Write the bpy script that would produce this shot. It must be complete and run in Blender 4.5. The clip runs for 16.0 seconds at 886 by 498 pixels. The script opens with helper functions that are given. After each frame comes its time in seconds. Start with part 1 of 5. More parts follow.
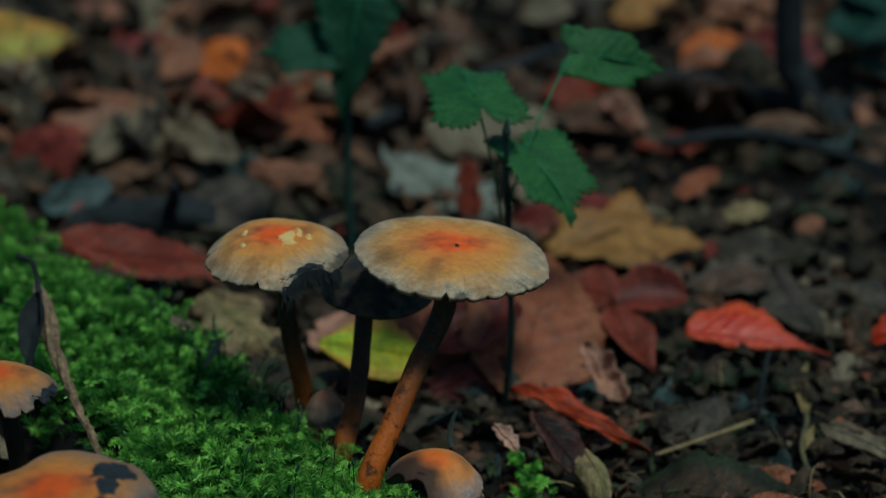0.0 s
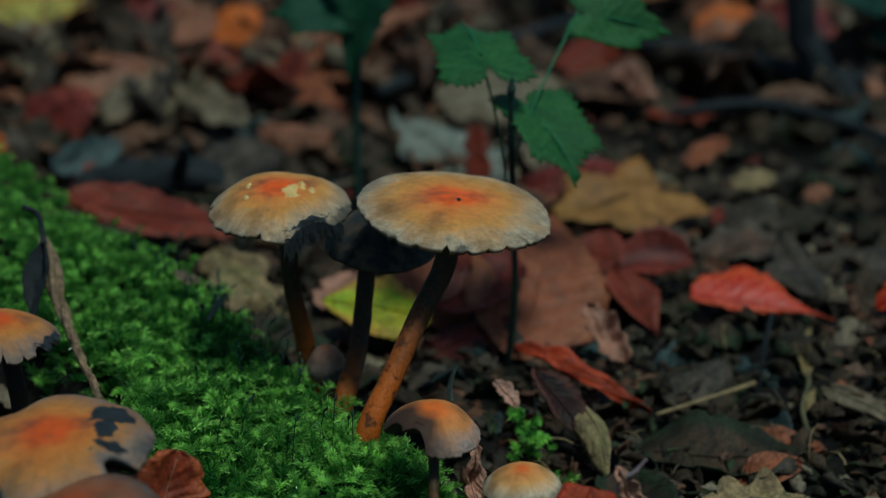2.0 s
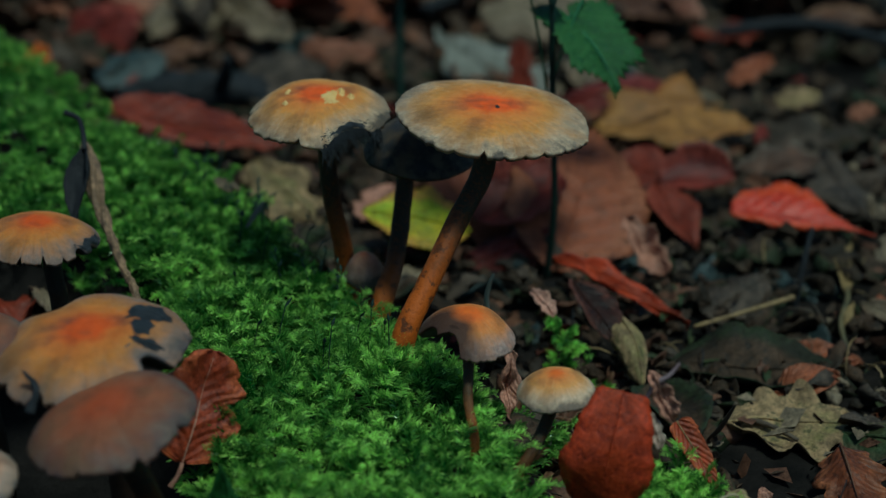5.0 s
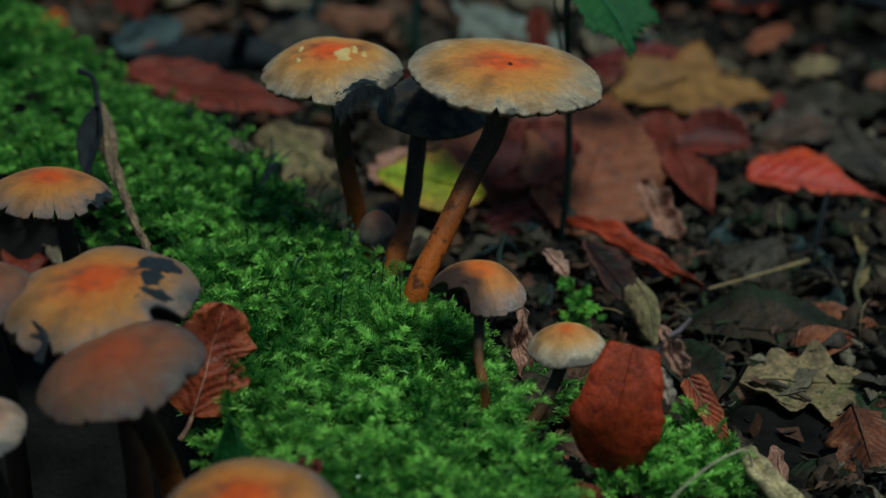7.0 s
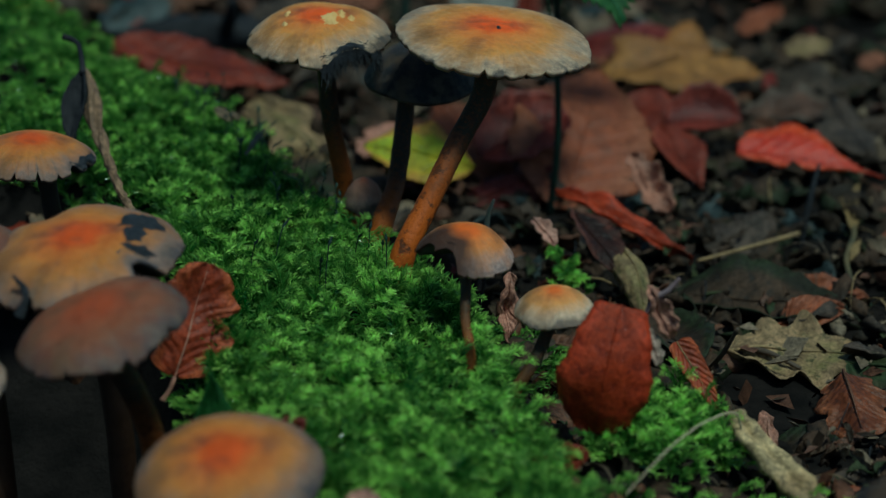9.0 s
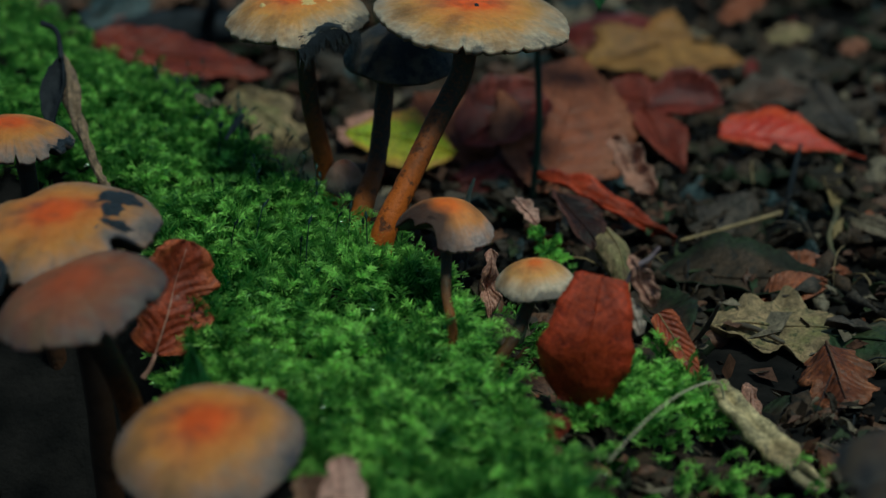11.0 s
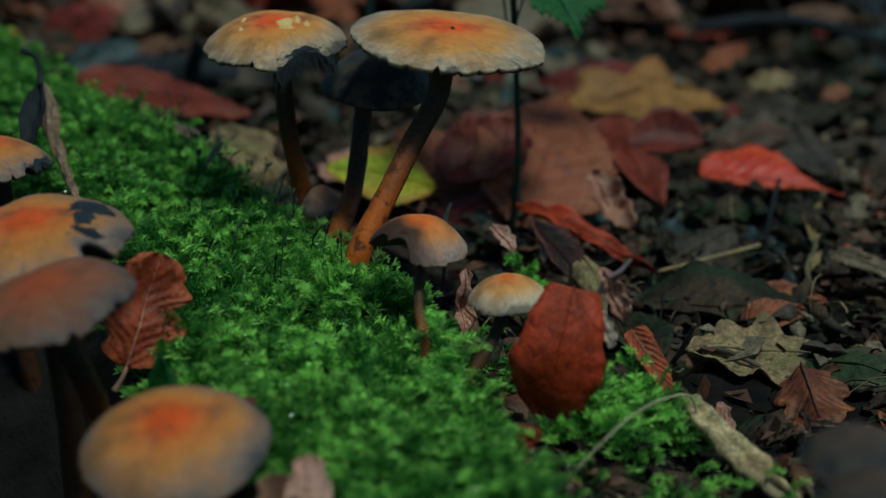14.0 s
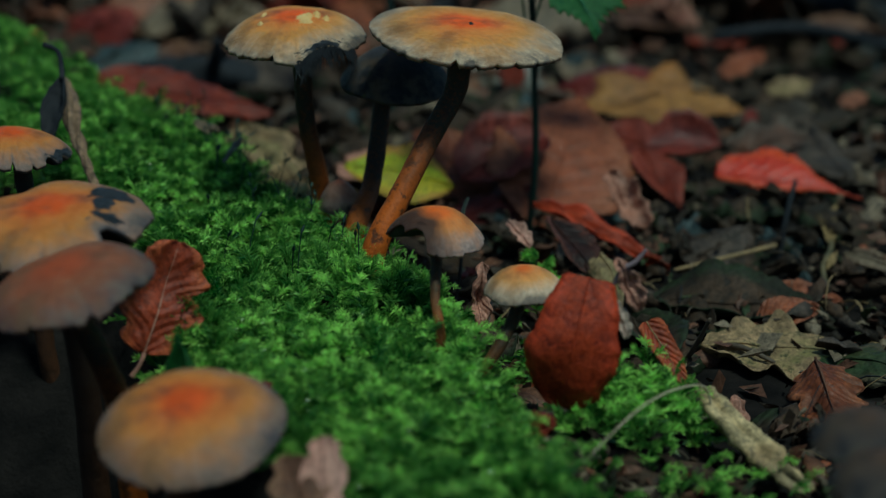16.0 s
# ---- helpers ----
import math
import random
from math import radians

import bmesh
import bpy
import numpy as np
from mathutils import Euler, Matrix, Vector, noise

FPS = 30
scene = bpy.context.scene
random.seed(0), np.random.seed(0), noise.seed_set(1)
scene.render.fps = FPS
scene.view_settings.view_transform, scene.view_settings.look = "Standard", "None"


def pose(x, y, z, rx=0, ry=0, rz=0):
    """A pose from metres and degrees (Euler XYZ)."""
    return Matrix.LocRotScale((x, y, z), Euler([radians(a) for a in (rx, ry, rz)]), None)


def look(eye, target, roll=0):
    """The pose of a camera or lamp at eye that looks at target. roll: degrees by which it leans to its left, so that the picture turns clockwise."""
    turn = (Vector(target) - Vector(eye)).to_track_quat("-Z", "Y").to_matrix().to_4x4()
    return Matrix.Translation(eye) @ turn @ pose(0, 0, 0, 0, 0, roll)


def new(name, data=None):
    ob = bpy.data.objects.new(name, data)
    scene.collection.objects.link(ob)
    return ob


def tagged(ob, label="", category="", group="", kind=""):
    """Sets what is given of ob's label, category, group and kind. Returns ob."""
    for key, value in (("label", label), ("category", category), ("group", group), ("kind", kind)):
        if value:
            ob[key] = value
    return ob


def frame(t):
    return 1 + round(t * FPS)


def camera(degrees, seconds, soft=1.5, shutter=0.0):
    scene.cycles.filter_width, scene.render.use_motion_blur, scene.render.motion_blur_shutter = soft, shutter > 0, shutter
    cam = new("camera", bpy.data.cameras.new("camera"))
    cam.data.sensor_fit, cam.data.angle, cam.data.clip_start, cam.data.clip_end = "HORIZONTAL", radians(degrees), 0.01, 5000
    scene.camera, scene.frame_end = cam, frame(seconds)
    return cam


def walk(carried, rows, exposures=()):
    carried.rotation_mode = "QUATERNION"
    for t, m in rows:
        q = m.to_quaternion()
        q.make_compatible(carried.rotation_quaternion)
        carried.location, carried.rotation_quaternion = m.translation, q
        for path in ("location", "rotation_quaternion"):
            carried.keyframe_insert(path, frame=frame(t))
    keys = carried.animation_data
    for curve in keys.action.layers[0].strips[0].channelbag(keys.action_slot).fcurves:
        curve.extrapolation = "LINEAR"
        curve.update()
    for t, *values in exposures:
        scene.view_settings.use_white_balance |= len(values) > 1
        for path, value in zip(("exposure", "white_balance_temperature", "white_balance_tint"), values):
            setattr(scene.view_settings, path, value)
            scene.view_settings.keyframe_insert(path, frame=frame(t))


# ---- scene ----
# camera, lens focused on the two tall caps
cam = camera(25.5, 16.0, soft=1.3)
cam.data.dof.use_dof = True
cam.data.dof.focus_distance = 0.405
cam.data.dof.aperture_fstop = 12.8
PATH = [
    (0, (0.0180, -0.3727, 0.1714), (0.0151, -0.1830, 0.1082), 0.7),
    (0.5, (0.0195, -0.3741, 0.1701), (0.0162, -0.1843, 0.1072), 0.9),
    (1, (0.0204, -0.3752, 0.1686), (0.0168, -0.1855, 0.1055), 1.0),
    (1.5, (0.0215, -0.3760, 0.1670), (0.0173, -0.1864, 0.1033), 1.1),
    (2, (0.0221, -0.3763, 0.1657), (0.0172, -0.1871, 0.1010), 1.2),
    (2.5, (0.0225, -0.3765, 0.1647), (0.0170, -0.1877, 0.0990), 1.2),
    (3, (0.0234, -0.3769, 0.1639), (0.0171, -0.1886, 0.0969), 1.3),
    (3.5, (0.0239, -0.3771, 0.1629), (0.0171, -0.1892, 0.0948), 1.4),
    (4, (0.0241, -0.3775, 0.1619), (0.0164, -0.1900, 0.0927), 1.4),
    (6.5, (0.0272, -0.3803, 0.1568), (0.0153, -0.1943, 0.0843), 1.2),
    (7, (0.0277, -0.3801, 0.1543), (0.0156, -0.1941, 0.0819), 1.3),
    (7.5, (0.0282, -0.3799, 0.1516), (0.0160, -0.1937, 0.0796), 1.4),
    (8, (0.0285, -0.3798, 0.1489), (0.0165, -0.1935, 0.0772), 1.4),
    (8.5, (0.0288, -0.3799, 0.1464), (0.0171, -0.1935, 0.0749), 1.5),
    (9, (0.0291, -0.3798, 0.1437), (0.0177, -0.1933, 0.0724), 1.6),
    (11.5, (0.0330, -0.3823, 0.1322), (0.0224, -0.1945, 0.0641), 0.7),
    (12, (0.0346, -0.3828, 0.1290), (0.0238, -0.1944, 0.0625), 0.6),
    (12.5, (0.0355, -0.3837, 0.1263), (0.0246, -0.1948, 0.0615), 0.6),
    (13, (0.0362, -0.3841, 0.1237), (0.0252, -0.1947, 0.0605), 0.7),
    (13.5, (0.0368, -0.3853, 0.1225), (0.0258, -0.1954, 0.0605), 0.9),
    (14, (0.0373, -0.3864, 0.1212), (0.0264, -0.1961, 0.0607), 1.1),
    (14.5, (0.0373, -0.3871, 0.1195), (0.0265, -0.1964, 0.0603), 1.4),
    (15, (0.0375, -0.3883, 0.1176), (0.0260, -0.1974, 0.0590), 1.4),
    (15.5, (0.0376, -0.3894, 0.1166), (0.0254, -0.1985, 0.0582), 1.4),
    (16, (0.0381, -0.3905, 0.1159), (0.0252, -0.1996, 0.0576), 1.4),
]
walk(cam, [(t, look(eye, target, roll)) for t, eye, target, roll in PATH],
     exposures=[(0, -0.33, 5000, -22), (16, -0.33, 5000, -22)])

# ---- light: a dim wood under a bright grey sky ----
world = bpy.data.worlds.new("sky")
scene.world = world
world.use_nodes = True
wn = world.node_tree
sky = wn.nodes.new("ShaderNodeTexSky")
sky.sky_type = "NISHITA"
sky.sun_disc = False
SUN_EL, SUN_AZ = 68.0, 140.0
sky.sun_elevation, sky.sun_rotation = radians(SUN_EL), radians(SUN_AZ)
wn.nodes["Background"].inputs[1].default_value = 0.055
wn.links.new(sky.outputs[0], wn.nodes["Background"].inputs[0])
sun = new("sun", bpy.data.lights.new("sun", "SUN"))
sun.data.energy, sun.data.angle, sun.data.color = 2.6, radians(10), (1.0, 0.93, 0.80)
sd = Vector((math.sin(radians(SUN_AZ)) * math.cos(radians(SUN_EL)), math.cos(radians(SUN_AZ)) * math.cos(radians(SUN_EL)), math.sin(radians(SUN_EL))))
sun.matrix_world = look(sd * 5, (0, 0, 0))

R = random.Random(7)


# ---- materials ----
def mat(name):
    m = bpy.data.materials.new(name)
    m.use_nodes = True
    nt = m.node_tree
    return m, nt, nt.nodes["Principled BSDF"]


def node(nt, kind, **inputs):
    n = nt.nodes.new(kind)
    for k, v in inputs.items():
        key = int(k[1:]) if k[0] == "i" and k[1:].isdigit() else k
        if hasattr(v, "is_output"):
            nt.links.new(v, n.inputs[key])
        else:
            n.inputs[key].default_value = v
    return n


def ramp(nt, fac, stops):
    n = nt.nodes.new("ShaderNodeValToRGB")
    el = n.color_ramp.elements
    while len(el) < len(stops):
        el.new(0.5)
    for e, (p, c) in zip(el, stops):
        e.position, e.color = p, (*c, 1)
    nt.links.new(fac, n.inputs[0])
    return n.outputs[0]


def noise_tex(nt, scale, detail=4, rough=0.6, vec=None):
    n = node(nt, "ShaderNodeTexNoise", Scale=scale, Detail=detail, Roughness=rough)
    nt.links.new(vec if vec else nt.nodes.new("ShaderNodeTexCoord").outputs["Object"], n.inputs["Vector"])
    return n.outputs[0]


def math_node(nt, op, a, b=0.0):
    n = nt.nodes.new("ShaderNodeMath")
    n.operation = op
    for i, v in enumerate((a, b)):
        if hasattr(v, "is_output"):
            nt.links.new(v, n.inputs[i])
        else:
            n.inputs[i].default_value = v
    return n.outputs[0]


def mix(nt, fac, a, b, blend="MIX"):
    n = nt.nodes.new("ShaderNodeMixRGB")
    n.blend_type = blend
    for i, v in enumerate((fac, a, b)):
        if hasattr(v, "is_output"):
            nt.links.new(v, n.inputs[i])
        else:
            n.inputs[i].default_value = (*v, 1) if isinstance(v, tuple) else v
    return n.outputs[0]


def bump(nt, p, height, strength, dist=0.001):
    b = node(nt, "ShaderNodeBump", Strength=strength, Distance=dist, Height=height)
    nt.links.new(b.outputs[0], p.inputs["Normal"])


def through_light(nt, p, colour, amount):
    """lets part of the light pass through a thin leaf"""
    t = nt.nodes.new("ShaderNodeBsdfTranslucent")
    if hasattr(colour, "is_output"):
        nt.links.new(colour, t.inputs[0])
    else:
        t.inputs[0].default_value = (*colour, 1)
    m = nt.nodes.new("ShaderNodeMixShader")
    m.inputs[0].default_value = amount
    nt.links.new(p.outputs[0], m.inputs[1])
    nt.links.new(t.outputs[0], m.inputs[2])
    nt.links.new(m.outputs[0], nt.nodes["Material Output"].inputs[0])


def leaf_mat(name, c1, c2, c3=None, rough=0.5, veins=0.5, glow=0.15, spots=(0.03, 0.02, 0.015), spec=0.28, stain=0.75):
    """dead or living leaf: two colours, blotches, side veins from the blade's own coordinates"""
    m, nt, p = mat(name)
    at = nt.nodes.new("ShaderNodeAttribute")
    at.attribute_name = "blade"
    sep = nt.nodes.new("ShaderNodeSeparateXYZ")
    nt.links.new(at.outputs["Vector"], sep.inputs[0])
    u, v = sep.outputs[0], math_node(nt, "ABSOLUTE", sep.outputs[1])
    big, fine = noise_tex(nt, 60), noise_tex(nt, 420, 5, 0.7)
    col = ramp(nt, big, [(0.35, c1), (0.62, c2)])
    if c3:
        col = mix(nt, ramp(nt, math_node(nt, "ADD", v, math_node(nt, "MULTIPLY", fine, 0.5)), [(0.75, (0, 0, 0)), (1.15, (1, 1, 1))]), col, c3)
    col = mix(nt, ramp(nt, fine, [(0.38, (0.75, 0.75, 0.75)), (0.46, (0, 0, 0))]), col, spots)
    decay = noise_tex(nt, 150, 5, 0.7)
    col = mix(nt, ramp(nt, decay, [(0.40, (stain,) * 3), (0.56, (0, 0, 0))]), col, tuple(0.30 * a + 0.2 * b for a, b in zip(c1, spots)))
    ph = math_node(nt, "SUBTRACT", math_node(nt, "MULTIPLY", u, 9.0), math_node(nt, "MULTIPLY", v, 2.4))
    line = math_node(nt, "ABSOLUTE", math_node(nt, "SUBTRACT", math_node(nt, "FRACT", ph), 0.5))
    vein = ramp(nt, line, [(0.0, (1, 1, 1)), (0.15, (0, 0, 0))])
    col = mix(nt, math_node(nt, "MULTIPLY", vein, veins * 0.65), col, mix(nt, 0.5, c1, (c1[0] * 0.3, c1[1] * 0.3, c1[2] * 0.3)))
    grit = noise_tex(nt, 1300, 5, 0.75)
    col = mix(nt, 1.0, col, ramp(nt, grit, [(0.32, (0.45,) * 3), (0.5, (0.95,) * 3), (0.68, (1.35,) * 3)]), "MULTIPLY")
    nt.links.new(col, p.inputs["Base Color"])
    nt.links.new(ramp(nt, fine, [(0.3, (rough - 0.15,) * 3), (0.7, (rough + 0.15,) * 3)]), p.inputs["Roughness"])
    p.inputs["Specular IOR Level"].default_value = spec
    h = math_node(nt, "ADD", math_node(nt, "ADD", math_node(nt, "MULTIPLY", fine, 0.7), math_node(nt, "MULTIPLY", grit, 0.25)), math_node(nt, "MULTIPLY", line, veins))
    bump(nt, p, h, 0.7, 0.0009)
    if glow:
        through_light(nt, p, col, glow)
    return m


def plain_mat(name, c1, c2, scale=150, rough=0.7, relief=0.4, spec=0.4):
    m, nt, p = mat(name)
    n1, n2 = noise_tex(nt, scale), noise_tex(nt, scale * 7, 5, 0.7)
    col = mix(nt, math_node(nt, "MULTIPLY", n2, 0.45), ramp(nt, n1, [(0.36, c1), (0.64, c2)]), (c1[0] * 0.4, c1[1] * 0.4, c1[2] * 0.4))
    nt.links.new(col, p.inputs["Base Color"])
    p.inputs["Roughness"].default_value = rough
    p.inputs["Specular IOR Level"].default_value = spec
    bump(nt, p, math_node(nt, "ADD", n1, n2), relief, 0.0006)
    return m


def cap_mat(name, centre, middle, rim, shift=0.0, edge=(0.10, 0.085, 0.08), dark_hollow=None):
    """mushroom skin: red-orange eye, ochre ring, pale grey fibrous rim"""
    m, nt, p = mat(name)
    at = nt.nodes.new("ShaderNodeAttribute")
    at.attribute_name = "ray"
    sep = nt.nodes.new("ShaderNodeSeparateXYZ")
    nt.links.new(at.outputs["Vector"], sep.inputs[0])
    rad = sep.outputs[2]
    comb = nt.nodes.new("ShaderNodeCombineXYZ")
    for i, k in enumerate((9.0, 9.0, 2.6)):
        nt.links.new(math_node(nt, "MULTIPLY", sep.outputs[i], k), comb.inputs[i])
    fib = noise_tex(nt, 1.0, 6, 0.75, comb.outputs[0])
    blotch = noise_tex(nt, 95, 4, 0.6)
    grain = noise_tex(nt, 900, 4, 0.7)
    r2 = math_node(nt, "ADD", rad, math_node(nt, "MULTIPLY", math_node(nt, "SUBTRACT", blotch, 0.5), 0.75))
    r2 = math_node(nt, "ADD", r2, math_node(nt, "MULTIPLY", math_node(nt, "SUBTRACT", fib, 0.5), 0.22))
    col = ramp(nt, math_node(nt, "ADD", r2, shift), [(0.11, centre), (0.29, tuple(0.35 * a + 0.65 * b for a, b in zip(centre, middle))), (0.60, middle), (0.78, tuple(0.5 * (a + b) for a, b in zip(rim, middle))), (0.91, rim), (0.96, tuple(0.75 * a for a in rim)), (1.05, edge)])
    outer = ramp(nt, r2, [(0.35, (0.25,) * 3), (0.85, (1, 1, 1))])
    col = mix(nt, math_node(nt, "MULTIPLY", outer, ramp(nt, fib, [(0.34, (0.42,) * 3), (0.52, (0, 0, 0))])), col, tuple(c * 0.40 for c in rim))
    col = mix(nt, math_node(nt, "MULTIPLY", outer, ramp(nt, fib, [(0.53, (0, 0, 0)), (0.68, (0.3,) * 3)])), col, tuple(min(0.8, c * 1.3) for c in rim))
    mottle = noise_tex(nt, 330, 3, 0.6)
    dirt = math_node(nt, "MULTIPLY", ramp(nt, mottle, [(0.38, (0.5, 0.5, 0.5)), (0.56, (0, 0, 0))]), ramp(nt, r2, [(0.45, (0, 0, 0)), (0.95, (0.9, 0.9, 0.9))]))
    col = mix(nt, dirt, col, (0.17, 0.12, 0.085))
    col = mix(nt, ramp(nt, blotch, [(0.33, (0.6, 0.6, 0.6)), (0.48, (0, 0, 0))]), col, (0.14, 0.09, 0.05))
    cloud = noise_tex(nt, 210, 5, 0.7)
    col = mix(nt, 1.0, col, ramp(nt, cloud, [(0.33, (0.76, 0.73, 0.71)), (0.50, (1.0, 1.0, 1.0)), (0.66, (1.18, 1.17, 1.14))]), "MULTIPLY")
    rimdark = math_node(nt, "MULTIPLY", ramp(nt, grain, [(0.42, (0.4,) * 3), (0.55, (0, 0, 0))]), ramp(nt, r2, [(0.84, (0, 0, 0)), (1.0, (1, 1, 1))]))
    col = mix(nt, rimdark, col, (0.055, 0.045, 0.04))
    # the bite's dark hollow, painted on the skin towards one rim angle
    if dark_hollow is not None:
        side = math_node(nt, "ADD", math_node(nt, "MULTIPLY", sep.outputs[0], math.cos(radians(dark_hollow))), math_node(nt, "MULTIPLY", sep.outputs[1], math.sin(radians(dark_hollow))))
        side = math_node(nt, "ADD", side, math_node(nt, "MULTIPLY", math_node(nt, "SUBTRACT", mottle, 0.5), 0.35))
        spread = math_node(nt, "MULTIPLY", ramp(nt, side, [(0.15, (0, 0, 0)), (0.70, (0.97,) * 3)]), ramp(nt, rad, [(0.12, (0, 0, 0)), (0.42, (1, 1, 1))]))
        col = mix(nt, spread, col, (0.05, 0.022, 0.014))
    nt.links.new(col, p.inputs["Base Color"])
    nt.links.new(ramp(nt, grain, [(0.3, (0.42,) * 3), (0.7, (0.68,) * 3)]), p.inputs["Roughness"])
    p.inputs["Specular IOR Level"].default_value = 0.22
    p.inputs["Subsurface Weight"].default_value = 0.12
    p.inputs["Subsurface Radius"].default_value = (0.003, 0.0015, 0.0008)
    p.inputs["Subsurface Scale"].default_value = 1.0
    bump(nt, p, math_node(nt, "ADD", math_node(nt, "MULTIPLY", fib, 1.2), math_node(nt, "MULTIPLY", grain, 0.5)), 0.45, 0.0007)
    return m


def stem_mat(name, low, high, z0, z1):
    """stem: orange-brown and flecked below, greyer fibres above with the cap's shade painted in"""
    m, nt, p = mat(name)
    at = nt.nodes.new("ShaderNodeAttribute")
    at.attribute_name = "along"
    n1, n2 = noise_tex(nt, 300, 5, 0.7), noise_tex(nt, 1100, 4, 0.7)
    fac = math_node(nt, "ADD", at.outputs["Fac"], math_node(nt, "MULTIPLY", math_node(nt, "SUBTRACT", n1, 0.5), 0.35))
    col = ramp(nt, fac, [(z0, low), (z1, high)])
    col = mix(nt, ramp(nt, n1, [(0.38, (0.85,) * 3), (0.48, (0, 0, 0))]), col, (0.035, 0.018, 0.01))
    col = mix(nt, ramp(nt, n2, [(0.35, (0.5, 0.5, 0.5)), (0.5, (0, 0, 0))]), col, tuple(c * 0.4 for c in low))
    nt.links.new(col, p.inputs["Base Color"])
    p.inputs["Roughness"].default_value = 0.55
    p.inputs["Specular IOR Level"].default_value = 0.2
    bump(nt, p, math_node(nt, "ADD", n1, n2), 0.5, 0.0006)
    return m


def moss_mat(name, dark, light):
    m, nt, p = mat(name)
    geo = nt.nodes.new("ShaderNodeNewGeometry")
    # shoot tone: pale tips, with sun and shade painted in
    at = nt.nodes.new("ShaderNodeAttribute")
    at.attribute_name = "lit_tone"
    n1 = noise_tex(nt, 55, 3)
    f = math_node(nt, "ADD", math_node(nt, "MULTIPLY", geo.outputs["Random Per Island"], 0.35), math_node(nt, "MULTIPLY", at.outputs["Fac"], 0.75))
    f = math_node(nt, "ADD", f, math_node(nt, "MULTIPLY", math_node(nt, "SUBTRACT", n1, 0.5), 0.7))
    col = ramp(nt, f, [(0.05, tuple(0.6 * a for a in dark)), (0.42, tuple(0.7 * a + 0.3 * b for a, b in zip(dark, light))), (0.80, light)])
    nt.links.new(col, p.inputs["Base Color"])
    p.inputs["Roughness"].default_value = 0.19
    p.inputs["Specular IOR Level"].default_value = 1.0
    through_light(nt, p, col, 0.34)
    return m


M = {}
M["soil"] = plain_mat("dark_humus", (0.009, 0.008, 0.0075), (0.022, 0.018, 0.016), 90, 0.95, 1.0, 0.03)
M["bark"] = plain_mat("wet_bark", (0.011, 0.012, 0.015), (0.026, 0.025, 0.028), 120, 0.7, 0.9, 0.25)
M["straw"] = plain_mat("dry_straw", (0.34, 0.22, 0.09), (0.17, 0.11, 0.05), 250, 0.6)
M["twig"] = plain_mat("brown_twig", (0.06, 0.04, 0.025), (0.13, 0.09, 0.055), 250, 0.7)
M["pale_twig"] = plain_mat("pale_twig", (0.34, 0.29, 0.19), (0.44, 0.38, 0.26), 250, 0.7)
M["dull_straw"] = plain_mat("dull_straw", (0.16, 0.12, 0.05), (0.07, 0.065, 0.03), 250, 0.6)
M["straw_pale"] = plain_mat("pale_straw", (0.58, 0.47, 0.30), (0.44, 0.35, 0.20), 250, 0.6)
M["violet"] = plain_mat("violet_stalk", (0.16, 0.10, 0.11), (0.24, 0.17, 0.18), 250, 0.6)
M["char"] = plain_mat("blackened_flesh", (0.012, 0.013, 0.017), (0.032, 0.034, 0.042), 400, 0.55, 0.8)
M["gill"] = plain_mat("olive_gills", (0.035, 0.033, 0.025), (0.07, 0.06, 0.04), 300, 0.7)
M["flake"] = plain_mat("cream_flake", (0.80, 0.48, 0.15), (0.85, 0.60, 0.25), 300, 0.6)
M["cap"] = cap_mat("cap_ochre", (0.78, 0.10, 0.008), (0.55, 0.235, 0.048), (0.47, 0.335, 0.225), -0.05, (0.07, 0.058, 0.05))
M["cap_dull"] = cap_mat("cap_dull", (0.60, 0.080, 0.006), (0.45, 0.165, 0.030), (0.225, 0.140, 0.110), -0.06, (0.07, 0.058, 0.066))
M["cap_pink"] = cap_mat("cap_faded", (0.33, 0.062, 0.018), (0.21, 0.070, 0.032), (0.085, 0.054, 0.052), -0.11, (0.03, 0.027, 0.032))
M["cap_dark"] = cap_mat("cap_black", (0.040, 0.030, 0.030), (0.026, 0.025, 0.028), (0.018, 0.019, 0.023), 0, (0.016, 0.017, 0.020))
M["cap_young"] = cap_mat("cap_young", (0.72, 0.14, 0.016), (0.64, 0.29, 0.08), (0.60, 0.43, 0.30), 0.0, (0.2, 0.15, 0.12))
M["cap_hollow"] = cap_mat("cap_hollow", (0.72, 0.14, 0.014), (0.56, 0.20, 0.045), (0.36, 0.25, 0.22), -0.10, (0.16, 0.11, 0.11), dark_hollow=-140)
# brown cap coloured dark for the shadow it stands in
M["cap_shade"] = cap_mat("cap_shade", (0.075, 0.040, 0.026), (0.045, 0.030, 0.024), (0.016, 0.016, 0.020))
M["cap_button"] = cap_mat("cap_button", (0.46, 0.15, 0.08), (0.46, 0.24, 0.16), (0.38, 0.26, 0.20))
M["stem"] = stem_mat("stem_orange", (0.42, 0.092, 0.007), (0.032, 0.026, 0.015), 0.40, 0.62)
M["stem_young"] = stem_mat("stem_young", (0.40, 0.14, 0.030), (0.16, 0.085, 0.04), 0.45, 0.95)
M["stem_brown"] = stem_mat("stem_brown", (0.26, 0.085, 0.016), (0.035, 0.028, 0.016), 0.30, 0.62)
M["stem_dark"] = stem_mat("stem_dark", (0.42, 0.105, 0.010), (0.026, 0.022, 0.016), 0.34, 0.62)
# darker copy of the orange-brown stem, shade painted into its colour
M["stem_shaded"] = stem_mat("stem_shaded", (0.07, 0.030, 0.014), (0.026, 0.020, 0.017), 0.25, 0.65)
M["moss"] = moss_mat("moss_green", (0.028, 0.17, 0.016), (0.66, 0.95, 0.20))
